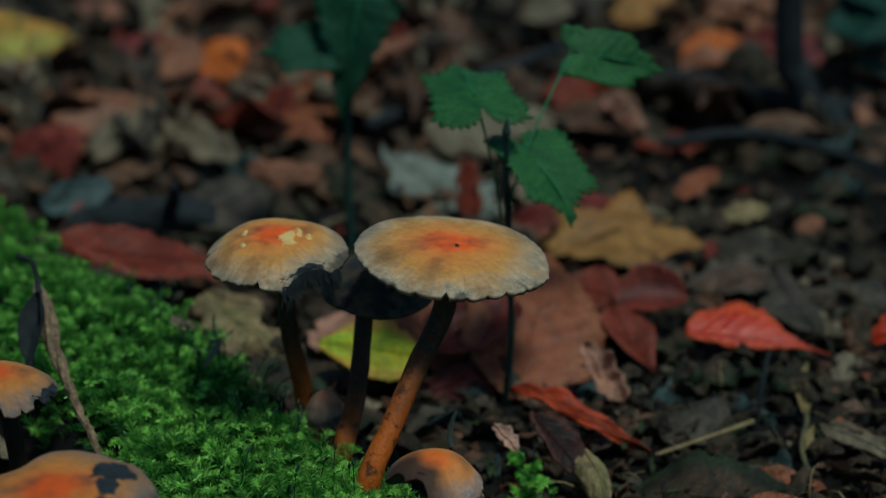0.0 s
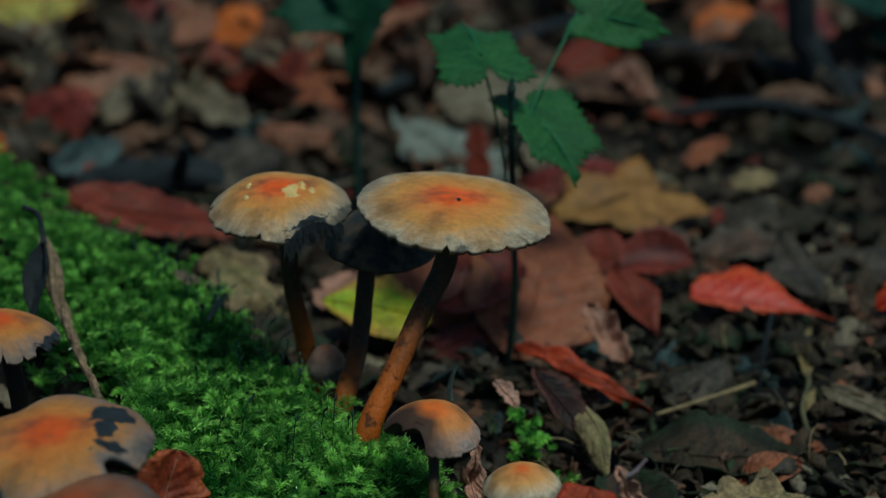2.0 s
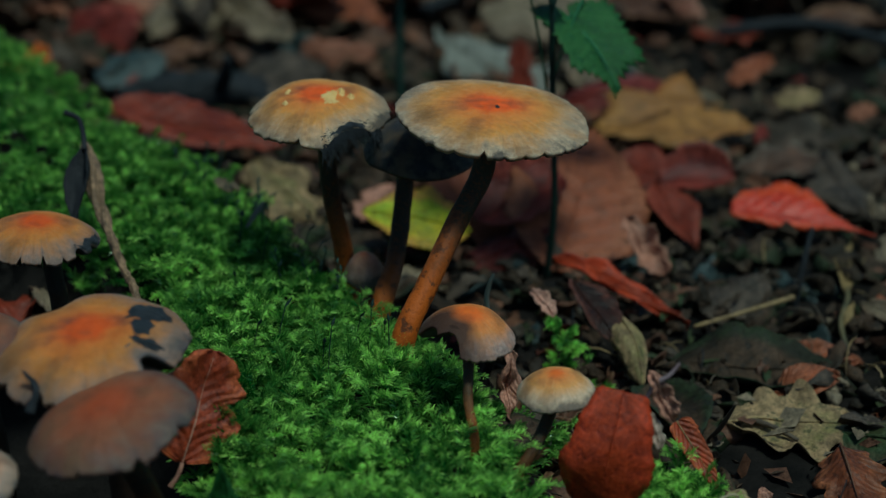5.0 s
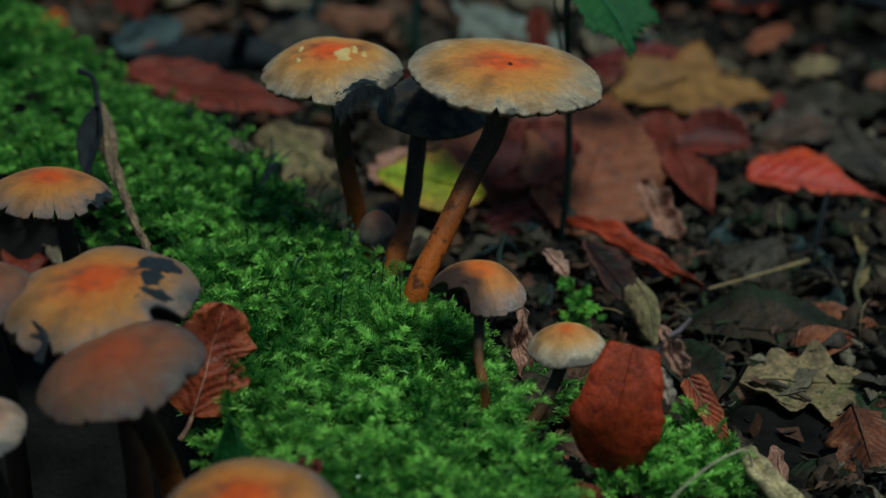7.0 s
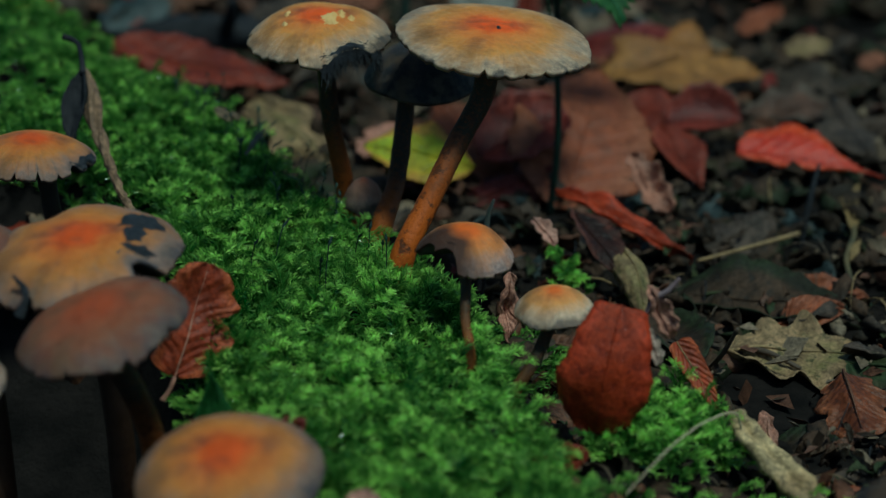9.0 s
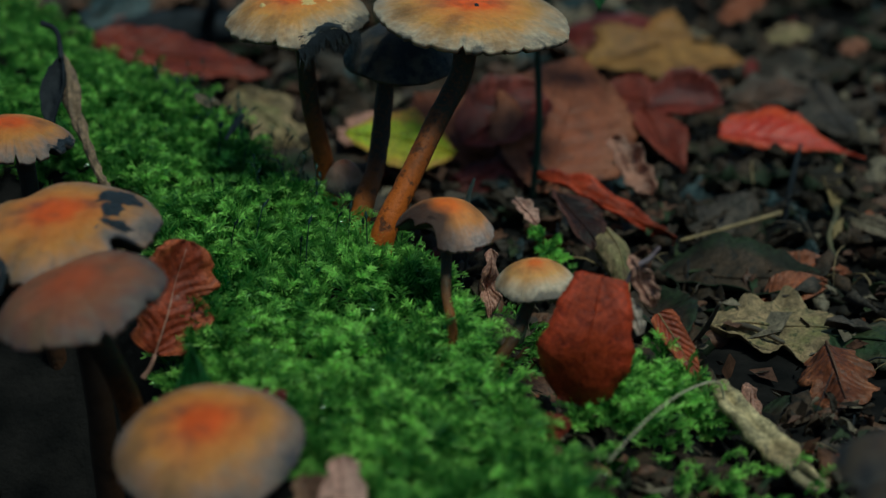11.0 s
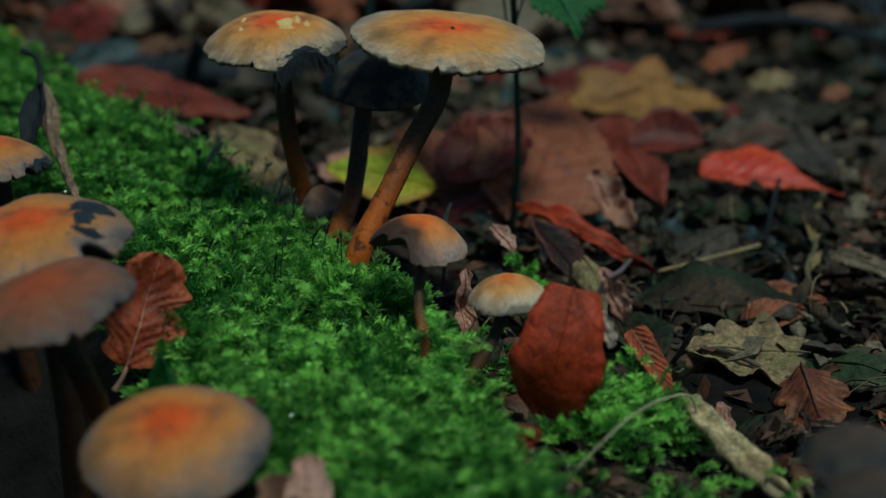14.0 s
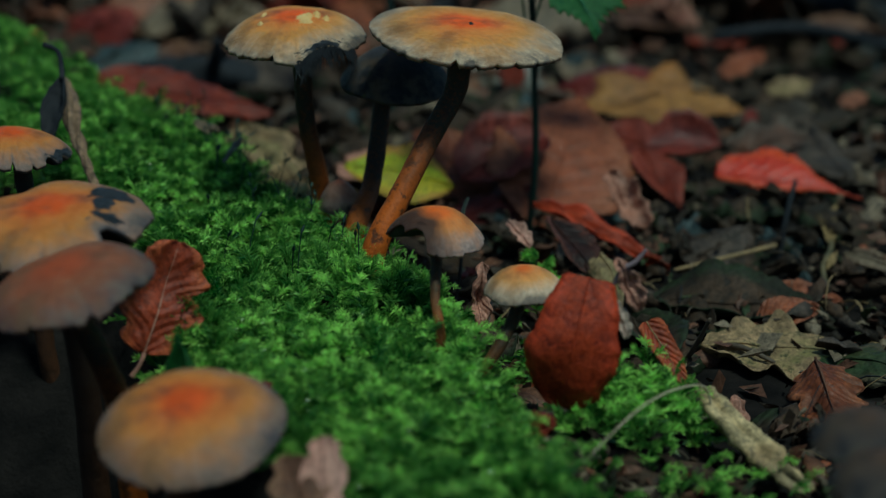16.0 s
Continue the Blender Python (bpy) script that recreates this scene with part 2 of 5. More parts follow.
M["green"] = leaf_mat("leaf_green", (0.056, 0.150, 0.040), (0.078, 0.190, 0.050), rough=0.5, veins=0.45, glow=0.4, spots=(0.03, 0.10, 0.04), stain=0.35)
M["green_dim"] = leaf_mat("leaf_dull_green", (0.036, 0.098, 0.050), (0.048, 0.118, 0.060), rough=0.55, veins=0.4, glow=0.45, spots=(0.02, 0.09, 0.05), stain=0.35)
M["blue_green"] = leaf_mat("leaf_deep_green", (0.014, 0.050, 0.036), (0.022, 0.068, 0.048), rough=0.6, veins=0.3, glow=0.4, spots=(0.01, 0.04, 0.03), stain=0.4)
M["red"] = leaf_mat("leaf_red", (0.64, 0.036, 0.006), (0.52, 0.034, 0.008), (0.68, 0.075, 0.008), 0.30, 0.8, 0.1, (0.36, 0.02, 0.01), 0.5, 0.25)
M["rust"] = leaf_mat("leaf_rust", (0.24, 0.034, 0.014), (0.17, 0.028, 0.013), (0.25, 0.045, 0.022), 0.45, 0.6, 0.15, (0.12, 0.022, 0.012))
M["front"] = leaf_mat("leaf_front_red", (0.52, 0.060, 0.013), (0.36, 0.045, 0.011), (0.54, 0.062, 0.018), 0.42, 0.08, 0.25, (0.18, 0.02, 0.01))
M["wine"] = leaf_mat("leaf_wine", (0.14, 0.020, 0.014), (0.22, 0.034, 0.022), (0.28, 0.06, 0.04), 0.35, 0.5, 0.1, (0.06, 0.012, 0.01))
M["copper"] = leaf_mat("leaf_copper", (0.36, 0.105, 0.042), (0.30, 0.08, 0.034), (0.33, 0.11, 0.052), 0.45, 1.0, 0.12, (0.24, 0.07, 0.035))
M["brown"] = leaf_mat("leaf_brown", (0.18, 0.078, 0.04), (0.11, 0.05, 0.03), (0.22, 0.11, 0.06), 0.5, 0.7, 0.1, (0.05, 0.025, 0.015))
M["orange"] = leaf_mat("leaf_orange", (0.80, 0.19, 0.025), (0.66, 0.14, 0.025), None, 0.5, 0.4, 0.15, (0.3, 0.08, 0.02), stain=0.35)
M["ochre"] = leaf_mat("leaf_ochre", (0.48, 0.22, 0.050), (0.30, 0.13, 0.038), (0.40, 0.16, 0.04), 0.5, 0.5, 0.15, (0.16, 0.07, 0.03))
M["yellow"] = leaf_mat("leaf_yellow", (0.80, 0.60, 0.015), (0.42, 0.50, 0.015), (0.60, 0.30, 0.05), 0.4, 0.6, 0.25, (0.22, 0.25, 0.02))
M["tan"] = leaf_mat("leaf_tan", (0.27, 0.20, 0.125), (0.19, 0.135, 0.085), (0.24, 0.16, 0.10), 0.6, 0.6, 0.1, (0.10, 0.07, 0.05))
M["pale"] = leaf_mat("leaf_pale_grey", (0.31, 0.29, 0.24), (0.21, 0.20, 0.165), None, 0.6, 0.5, 0.1, (0.12, 0.11, 0.09))
M["olive"] = leaf_mat("leaf_olive_grey", (0.46, 0.29, 0.15), (0.20, 0.16, 0.06), (0.34, 0.22, 0.11), 0.65, 0.35, 0.08, (0.035, 0.045, 0.018), 0.2, 1.0)
M["pinkish"] = leaf_mat("leaf_pinkish", (0.58, 0.29, 0.20), (0.46, 0.20, 0.13), None, 0.45, 0.5, 0.15, (0.2, 0.08, 0.05))
M["slate"] = leaf_mat("leaf_slate", (0.030, 0.045, 0.045), (0.06, 0.075, 0.072), None, 0.45, 0.4, 0.0, (0.025, 0.035, 0.035), 0.3)
M["rot"] = leaf_mat("leaf_rotten", (0.030, 0.021, 0.013), (0.068, 0.040, 0.024), (0.026, 0.033, 0.015), 0.6, 0.5, 0.0, (0.018, 0.016, 0.013), 0.14)


# ---- building helpers ----
def finish(me, material, smooth=True):
    me.materials.append(material)
    if smooth:
        me.polygons.foreach_set("use_smooth", [True] * len(me.polygons))
    return me


def to_mesh(name, bm, material, smooth=True):
    me = bpy.data.meshes.new(name)
    bm.to_mesh(me)
    bm.free()
    return finish(me, material, smooth)


def part(name, bm, material, parent, label="", smooth=True):
    me = bm if isinstance(bm, bpy.types.Mesh) else to_mesh(name, bm, material, smooth)
    ob = new(name, me)
    ob.parent = parent
    return tagged(ob, label)


def thing(name, label, category, group="", m=None):
    ob = new(name)
    ob.empty_display_size = 0.01
    if m:
        ob.matrix_world = m
    return tagged(ob, label, category, group)


def tube(points, radii, sides=10, attr=True, wob=0.0, seed=0, ends=True):
    """a round rod along a smooth line through the points"""
    pts = [Vector(p) for p in points]
    rad = radii if isinstance(radii, (list, tuple)) else [radii] * len(pts)
    line, rr = [], []
    n = len(pts)
    for i in range(n - 1):
        a, b, c, d = pts[max(i - 1, 0)], pts[i], pts[i + 1], pts[min(i + 2, n - 1)]
        for k in range(6):
            s = k / 6
            line.append(0.5 * ((2 * b) + (c - a) * s + (2 * a - 5 * b + 4 * c - d) * s * s + (3 * b - a - 3 * c + d) * s ** 3))
            rr.append(rad[i] * (1 - s) + rad[i + 1] * s)
    line.append(pts[-1])
    rr.append(rad[-1])
    bm = bmesh.new()
    lay = bm.verts.layers.float.new("along") if attr else None
    up = Vector((0.31, 0.2, 0.9)).normalized()
    rings = []
    for i, p in enumerate(line):
        t = (line[min(i + 1, len(line) - 1)] - line[max(i - 1, 0)]).normalized()
        x = t.cross(up)
        x = x.normalized() if x.length > 1e-4 else t.orthogonal().normalized()
        y = t.cross(x)
        up = -y if (-y).dot(up) > 0 else y
        y = up
        ring = []
        for k in range(sides):
            a = 2 * math.pi * k / sides
            d = x * math.cos(a) + y * math.sin(a)
            w = 1 + wob * noise.noise(p * 350 + d * 1.3 + Vector((seed, 0, 0)))
            v = bm.verts.new(p + d * rr[i] * w)
            if attr:
                v[lay] = i / (len(line) - 1)
            ring.append(v)
        rings.append(ring)
    for a, b in zip(rings, rings[1:]):
        for k in range(sides):
            bm.faces.new((a[k], a[(k + 1) % sides], b[(k + 1) % sides], b[k]))
    if ends:
        bm.faces.new(rings[0][::-1])
        bm.faces.new(rings[-1])
    bmesh.ops.recalc_face_normals(bm, faces=bm.faces)
    return bm


def frame_at(base, tip, normal):
    """axes of a leaf: x from base to tip, z by the normal"""
    b, t = Vector(base), Vector(tip)
    x = (t - b).normalized()
    z = Vector(normal)
    z = (z - x * z.dot(x)).normalized()
    y = z.cross(x)
    m = Matrix((x, y, z)).transposed().to_4x4()
    m.translation = b
    return m, (t - b).length


OUTLINES = {
    "beech": lambda u: math.sin(math.pi * min(1, u) ** 0.85) ** 0.8 * (1 + 0.05 * (abs((u * 9) % 1 - 0.5) * 2 - 0.5)),
    "lance": lambda u: math.sin(math.pi * u ** 0.75) ** 1.1,
    "round": lambda u: max(0.0, 1 - (2 * u - 1) ** 2) ** 0.5 * (1 + 0.04 * math.sin(u * 23)),
    "oak": lambda u: math.sin(math.pi * min(1, u) ** 1.2) ** 0.6 * (0.82 + 0.17 * math.sin(u * 21 + 0.6) + 0.12 * noise.noise(Vector((u * 5, 0, 2)))),
    "slab": lambda u: np.interp(u, (0, 0.03, 0.25, 0.5, 0.72, 0.88, 0.97, 1), (0.45, 0.60, 0.82, 1.0, 0.97, 0.72, 0.40, 0.15)) * (1 + 0.03 * math.sin(u * 14)),
    "wedge": lambda u: np.interp(u, (0, 0.04, 0.2, 0.6, 0.9, 1), (0.5, 0.95, 1.0, 0.8, 0.35, 0.1)),
    "heart": lambda u: (min(1, u / 0.12) ** 0.45 * (1 - max(0, u - 0.12) / 0.88) ** 0.95) * (1 + 0.22 * (((1 - u) * 10) % 1 - 0.5)),
    "peak": lambda u: np.interp(u, (0, 0.06, 0.18, 0.36, 0.5, 0.68, 0.82, 1), (0.25, 0.5, 0.78, 1.0, 0.86, 0.38, 0.12, 0.04)) * (1 + 0.06 * math.sin(u * 25)),
    "torn": lambda u: math.sin(math.pi * u) ** 0.5 * (0.85 + 0.55 * noise.noise(Vector((u * 4.3, 1.7, 0))) + 0.16 * noise.noise(Vector((u * 8, 4.1, 0)))),
}
VINE = [(0, 1.0), (10, 0.80), (22, 0.76), (34, 0.78), (50, 0.95), (60, 0.80), (80, 0.72), (96, 0.78), (112, 0.86), (125, 0.70), (150, 0.52), (168, 0.40), (180, 0.20)]
MAPLE = [(0, 1.0), (9, 0.78), (17, 0.86), (30, 0.68), (44, 0.78), (55, 0.84), (66, 0.76), (80, 0.72), (92, 0.64), (106, 0.68), (118, 0.74), (130, 0.55), (150, 0.30), (165, 0.22), (180, 0.10)]


def blade(shape, length, width, fold=0.0, arch=0.0, curl=0.0, wave=0.0, ripple=0.0, twist=0.0, seed=0, nu=40, nv=5, thick=0.00025, lower=1.0):
    """leaf blade: x 0..length, y across. fold: V along the midrib, arch: bend along, curl: sides roll up (-: down)"""
    bm = bmesh.new()
    lay = bm.verts.layers.float_vector.new("blade")
    off = Vector((seed * 3.1, seed * 1.7, 0))

    def put(u, v, x, y):
        yy, k = y, v
        z = fold * abs(y) + arch * length * (4 * (u - 0.5) ** 2 - 1) * -1
        if curl:
            a = curl * v
            yy = (math.sin(a) / curl) * (y / v) if abs(v) > 1e-4 else y
            z += (1 - math.cos(a)) / abs(curl) * abs(y / v if abs(v) > 1e-4 else 0) * (1 if curl > 0 else -1)
        z += wave * length * noise.noise(Vector((u * 2.5, v * 1.2, 0)) + off)
        z += wave * 0.5 * length * noise.noise(Vector((u * 7, v * 3, 5)) + off) * abs(v)
        z += ripple * length * math.sin((u * 9 - abs(v) * 2.4) * 2 * math.pi) * min(1, abs(v) * 2)
        a = twist * (u - 0.3)
        vert = bm.verts.new((x, yy * math.cos(a) - z * math.sin(a), yy * math.sin(a) + z * math.cos(a)))
        vert[lay] = (u, v, 0)
        return vert

    if shape in ("maple", "vine"):
        na, nr = 144, 6
        centre = put(0.35, 0, 0.0, 0)
        rings = []
        for r in range(1, nr + 1):
            row = []
            for k in range(na):
                deg = k * 360 / na
                d = deg if deg <= 180 else 360 - deg
                for (a0, r0), (a1, r1) in zip(*((VINE, VINE[1:]) if shape == "vine" else (MAPLE, MAPLE[1:]))):
                    if a0 <= d <= a1:
                        rr = r0 + (r1 - r0) * (d - a0) / (a1 - a0)
                rr *= 1 + 0.05 * noise.noise(Vector((k * 0.9, seed, 3))) + (0.17 * ((k * 0.25) % 1 - 0.5) if shape == "vine" else 0.10 * noise.noise(Vector((k * 0.33, seed, 8))))
                rr *= (r / nr)
                x, y = rr * math.cos(radians(deg)) * length * 0.8, rr * math.sin(radians(deg)) * width * 0.56
                row.append(put(0.35 + x / length, y / (width * 0.5), x + length * 0.2, y))
            rings.append(row)
        centre.co.x += length * 0.2
        for k in range(na):
            bm.faces.new((centre, rings[0][k], rings[0][(k + 1) % na]))
            for a, b in zip(rings, rings[1:]):
                bm.faces.new((a[k], b[k], b[(k + 1) % na], a[(k + 1) % na]))
    else:
        out = OUTLINES[shape]
        rows = []
        for i in range(nu + 1):
            u = 0.004 + 0.992 * i / nu
            w1 = max(out(u) * width / 2, 0.0002) * (1 + 0.12 * noise.noise(Vector((u * 6, seed, 0))) + 0.07 * noise.noise(Vector((u * 24, seed, 2))))
            w2 = max(out(u) * width / 2, 0.0002) * (1 + 0.12 * noise.noise(Vector((u * 6, seed, 9))) + 0.07 * noise.noise(Vector((u * 24, seed, 4))))
            rows.append([put(u, j / nv, u * length, (w1 if j > 0 else w2 * lower) * j / nv) for j in range(-nv, nv + 1)])
        for a, b in zip(rows, rows[1:]):
            for j in range(2 * nv):
                bm.faces.new((a[j], b[j], b[j + 1], a[j + 1]))
    bmesh.ops.recalc_face_normals(bm, faces=bm.faces)
    if sum(f.normal.z for f in bm.faces) < 0:
        bmesh.ops.reverse_faces(bm, faces=bm.faces)
    thicken(bm, thick, lay)
    return bm


def thicken(bm, thick, lay):
    """gives a sheet its thickness and a closed edge"""
    bm.normal_update()
    faces, edges = bm.faces[:], [e for e in bm.edges if len(e.link_faces) == 1]
    low = {}
    for v in bm.verts[:]:
        low[v] = bm.verts.new(v.co - v.normal * thick)
        low[v][lay] = v[lay]
    for f in faces:
        bm.faces.new([low[v] for v in reversed(f.verts)])
    for e in edges:
        loop = e.link_loops[0]
        a, b = loop.vert, loop.link_loop_next.vert
        bm.faces.new((b, a, low[a], low[b]))


def midrib_line(length, arch, wave, seed, n=8, lift=0.0002, start=0.0, end=0.93):
    off = Vector((seed * 3.1, seed * 1.7, 0))
    out = []
    for i in range(n + 1):
        u = start + (end - start) * i / n
        z = arch * length * (4 * (u - 0.5) ** 2 - 1) * -1 + wave * length * noise.noise(Vector((u * 2.5, 0, 0)) + off)
        out.append((u * length, 0, z + lift))
    return out


def leaf(name, label, shape, base, tip, normal, width, material, group="fallen leaves", stalk=0.0, rib=None, ribsize=0.0004, category="leaf", parent=None, **kw):
    """a whole leaf with blade, midrib and stalk"""
    m, length = frame_at(base, tip, normal)
    if parent is None:
        ob = thing(name, label, category, group, m)
    else:
        ob = new(name)
        ob.empty_display_size = 0.01
        ob.parent = parent
        ob.matrix_world = m
        tagged(ob, label)
    arch, wave, seed = kw.get("arch", 0), kw.get("wave", 0), kw.get("seed", 0)
    part("blade", blade(shape, length, width, **kw), M[material], ob)
    if rib != "":
        s0 = 0.2 if shape in ("maple", "vine") else 0.0
        part("midrib", tube(midrib_line(length, arch, wave, seed, start=s0), [ribsize] * 5 + [ribsize * 0.4] * 4, 6, False), M[rib or material], ob)
    if stalk:
        z0 = midrib_line(length, arch, wave, seed)[0][2]
        x0 = 0.2 * length if shape in ("maple", "vine") else 0
        part("stalk", tube([(x0, 0, z0), (x0 - stalk * 0.5, stalk * 0.06, z0 + stalk * 0.1), (x0 - stalk, stalk * 0.2, z0 + stalk * 0.05)], [0.0005, 0.00045, 0.0006], 6, False), M[rib or material], ob)
    return ob


# ---- ground ----
MOSS = [(-0.30, 0.30), (-0.148, 0.205), (-0.124, 0.170), (-0.100, 0.142), (-0.073, 0.107), (-0.055, 0.093), (-0.038, 0.064), (-0.027, 0.041),
        (-0.014, 0.022), (-0.001, 0.012), (0.011, -0.004), (0.0185, -0.026), (0.0257, -0.048), (0.0313, -0.067), (0.0445, -0.091), (0.060, -0.104),
        (0.055, -0.15), (0.012, -0.135), (0.004, -0.108), (-0.010, -0.086), (-0.030, -0.058), (-0.040, -0.045), (-0.042, -0.022), (-0.052, 0.006),
        (-0.062, 0.030), (-0.085, 0.046), (-0.13, 0.052), (-0.30, 0.07)]
CLUMP = [(0.0385, -0.047), (0.0445, -0.032), (0.0500, -0.026), (0.0565, -0.023), (0.063, -0.034), (0.062, -0.045), (0.052, -0.051)]


def inside(poly, x, y):
    """how far inside (positive) or outside (negative) a point of the plan lies"""
    d, odd = 9.0, False
    for (x0, y0), (x1, y1) in zip(poly, poly[1:] + poly[:1]):
        ex, ey = x1 - x0, y1 - y0
        k = max(0, min(1, ((x - x0) * ex + (y - y0) * ey) / (ex * ex + ey * ey)))
        d = min(d, math.hypot(x - x0 - k * ex, y - y0 - k * ey))
        if (y0 > y) != (y1 > y) and x < x0 + (y - y0) / (y1 - y0) * ex:
            odd = not odd
    return d if odd else -d


def step(a, b, x):
    k = max(0.0, min(1.0, (x - a) / (b - a)))
    return k * k * (3 - 2 * k)


def moss_top(x, y):
    return -0.0085 - 0.06 * max(x, -0.12) + 0.05 * min(y, 0.2) + 0.0030 * noise.noise(Vector((x * 45, y * 45, 2))) + 0.0016 * noise.noise(Vector((x * 120, y * 120, 6))) + 0.0008 * math.exp(-((x + 0.006) ** 2 + (y - 0.002) ** 2) / 0.0003)


def ground_z(x, y):
    far = math.hypot(x, y)
    z = -0.031 + 0.007 * step(0.02, 0.2, y) - 0.055 * step(-0.03, -0.06, x) * step(0.02, -0.03, y)
    z += 0.004 * noise.noise(Vector((x * 28, y * 28, 0))) + 0.0015 * noise.noise(Vector((x * 110, y * 110, 4)))
    if far > 0.9:
        z += 0.05 * (far - 0.9) ** 0.5 * noise.noise(Vector((x * 0.8, y * 0.8, 7)))
    if far < 0.6:
        k = step(-0.012, 0.006, inside(MOSS, x, y))
        z += (moss_top(x, y) - 0.0060 - z) * k
        k = step(-0.006, 0.007, inside(CLUMP, x, y))
        z += (-0.021 - z) * k
    return z


def build_ground():
    n, a = 380, 0.13
    b = math.asinh(900 / a)
    ax = [a * math.sinh(b * (2 * i / n - 1)) for i in range(n + 1)]
    verts = [(x, y + 0.03, ground_z(x, y + 0.03)) for y in ax for x in ax]
    faces = [(j * (n + 1) + i, j * (n + 1) + i + 1, (j + 1) * (n + 1) + i + 1, (j + 1) * (n + 1) + i) for j in range(n) for i in range(n)]
    me = bpy.data.meshes.new("ground")
    me.from_pydata(verts, [], faces)
    tagged(new("ground", finish(me, M["soil"])), "dark damp humus of the forest floor", "ground", kind="structure")


build_ground()


# ---- moss ----
def build_moss():
    rng = np.random.default_rng(5)
    roots = []
    taken = {}

    def near(x, y, gap):
        i, j = int(math.floor(x / gap)), int(math.floor(y / gap))
        for a in (i - 1, i, i + 1):
            for b in (j - 1, j, j + 1):
                for u, v in taken.get((a, b), ()):
                    if (u - x) ** 2 + (v - y) ** 2 < gap * gap:
                        return True
        taken.setdefault((i, j), []).append((x, y))
        return False

    def spot(k):
        if k % 12 == 0:
            return rng.uniform(0.03, 0.068), rng.uniform(-0.07, -0.022), CLUMP
        if k % 3:
            return rng.uniform(-0.09, 0.065), rng.uniform(-0.125, 0.11), MOSS
        return rng.uniform(-0.25, 0.0), rng.uniform(0.0, 0.27), MOSS

    # low dark carpet, then loose tufts of taller shoots, high ones painted as sunlit
    for k in range(9000):
        x, y, c = spot(k)
        if inside(c, x, y) + 0.004 * noise.noise(Vector((x * 120, y * 120, 1))) > -0.001:
            roots.append((x, y, 0.01, None, 0.0, 0.75, 0.55))
    for k in range(30000):
        x, y, c = spot(k)
        d = inside(c, x, y) + 0.005 * noise.noise(Vector((x * 120, y * 120, 1)))
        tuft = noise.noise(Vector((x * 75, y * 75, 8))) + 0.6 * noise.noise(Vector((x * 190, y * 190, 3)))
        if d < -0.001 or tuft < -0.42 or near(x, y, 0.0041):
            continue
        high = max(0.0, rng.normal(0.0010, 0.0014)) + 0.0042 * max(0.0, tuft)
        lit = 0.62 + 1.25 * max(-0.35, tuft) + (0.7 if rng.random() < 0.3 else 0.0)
        arms, a0 = rng.integers(3, 6), rng.uniform(0, 6.28)
        for i in range(arms):
            roots.append((x + rng.normal(0, 0.0005), y + rng.normal(0, 0.0005), d, a0 + 6.28 * i / arms + rng.normal(0, 0.4), high, 1.0, lit))
    # stray tufts between the litter
    for cx, cy, k in ((0.0325, 0.033, 6), (0.012, 0.0, 30), (0.027, -0.002, 22), (-0.02, 0.035, 40), (0.075, -0.06, 8), (0.053, -0.064, 14), (0.060, -0.058, 10), (-0.018, 0.012, 14), (-0.026, 0.026, 20), (-0.008, -0.002, 12), (-0.010, -0.006, 20)):
        for _ in range(k):
            roots.append((cx + rng.normal(0, 0.005), cy + rng.normal(0, 0.005), 0.0, None, rng.uniform(0, 0.003), 1.0, 0.7))
    for _ in range(20):
        roots.append((0.0312 + rng.normal(0, 0.0012), 0.036 + rng.normal(0, 0.0015), 0.01, None, rng.uniform(0.001, 0.014), 0.45, 1.8))
    V, F, Y = [], [], []
    for x, y, d, az, high, big, lit in roots:
        z = ground_z(x, y) + high
        L = rng.uniform(0.0065, 0.0140) * big
        # sunlight painted in: brighter mid-carpet and clump, darker at the back and near edge
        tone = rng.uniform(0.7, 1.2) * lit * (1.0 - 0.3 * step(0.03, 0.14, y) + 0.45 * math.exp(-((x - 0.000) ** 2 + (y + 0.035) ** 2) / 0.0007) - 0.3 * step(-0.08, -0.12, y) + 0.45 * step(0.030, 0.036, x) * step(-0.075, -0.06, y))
        if az is None:
            az = rng.uniform(0, 2 * math.pi)
            if d < 0.006:
                az = -0.6 + rng.normal(0, 0.9)
        rise = rng.uniform(0.35, 1.25) * big
        lean = max(0.22, 1.15 - rise * 0.75)
        bend = rng.normal(0, 0.5)
        nod = 15
        for i in range(nod):
            s = 0.08 + 0.92 * i / (nod - 1)
            dx, dy = math.cos(az + bend * s), math.sin(az + bend * s)
            side = (-dy, dx, 0.0)
            f = L * (s - 0.15 * s * s)
            h = L * rise * (1.15 * s - 0.72 * s * s)
            px, py, pz = x + dx * f * lean, y + dy * f * lean, z + h + 0.001
            tang = (dx * lean, dy * lean, rise * (1.15 - 1.44 * s))
            size = 0.0027 * (1.2 - 0.75 * s) * rng.uniform(0.6, 1.3)
            for k in (-1, 1, 0):
                a = k * rng.uniform(0.55, 1.1)
                lift = rng.uniform(-0.25, 0.75) if k else 0.9
                vx = tang[0] * math.cos(a) + side[0] * math.sin(a)
                vy = tang[1] * math.cos(a) + side[1] * math.sin(a)
                vz = tang[2] * math.cos(a) + lift
                q = size / max(1e-6, math.sqrt(vx * vx + vy * vy + vz * vz))
                vx, vy, vz = vx * q, vy * q, vz * q
                wx, wy, wz = -vy, vx, size * rng.uniform(-0.6, 0.6)
                w = 0.075
                b = len(V)
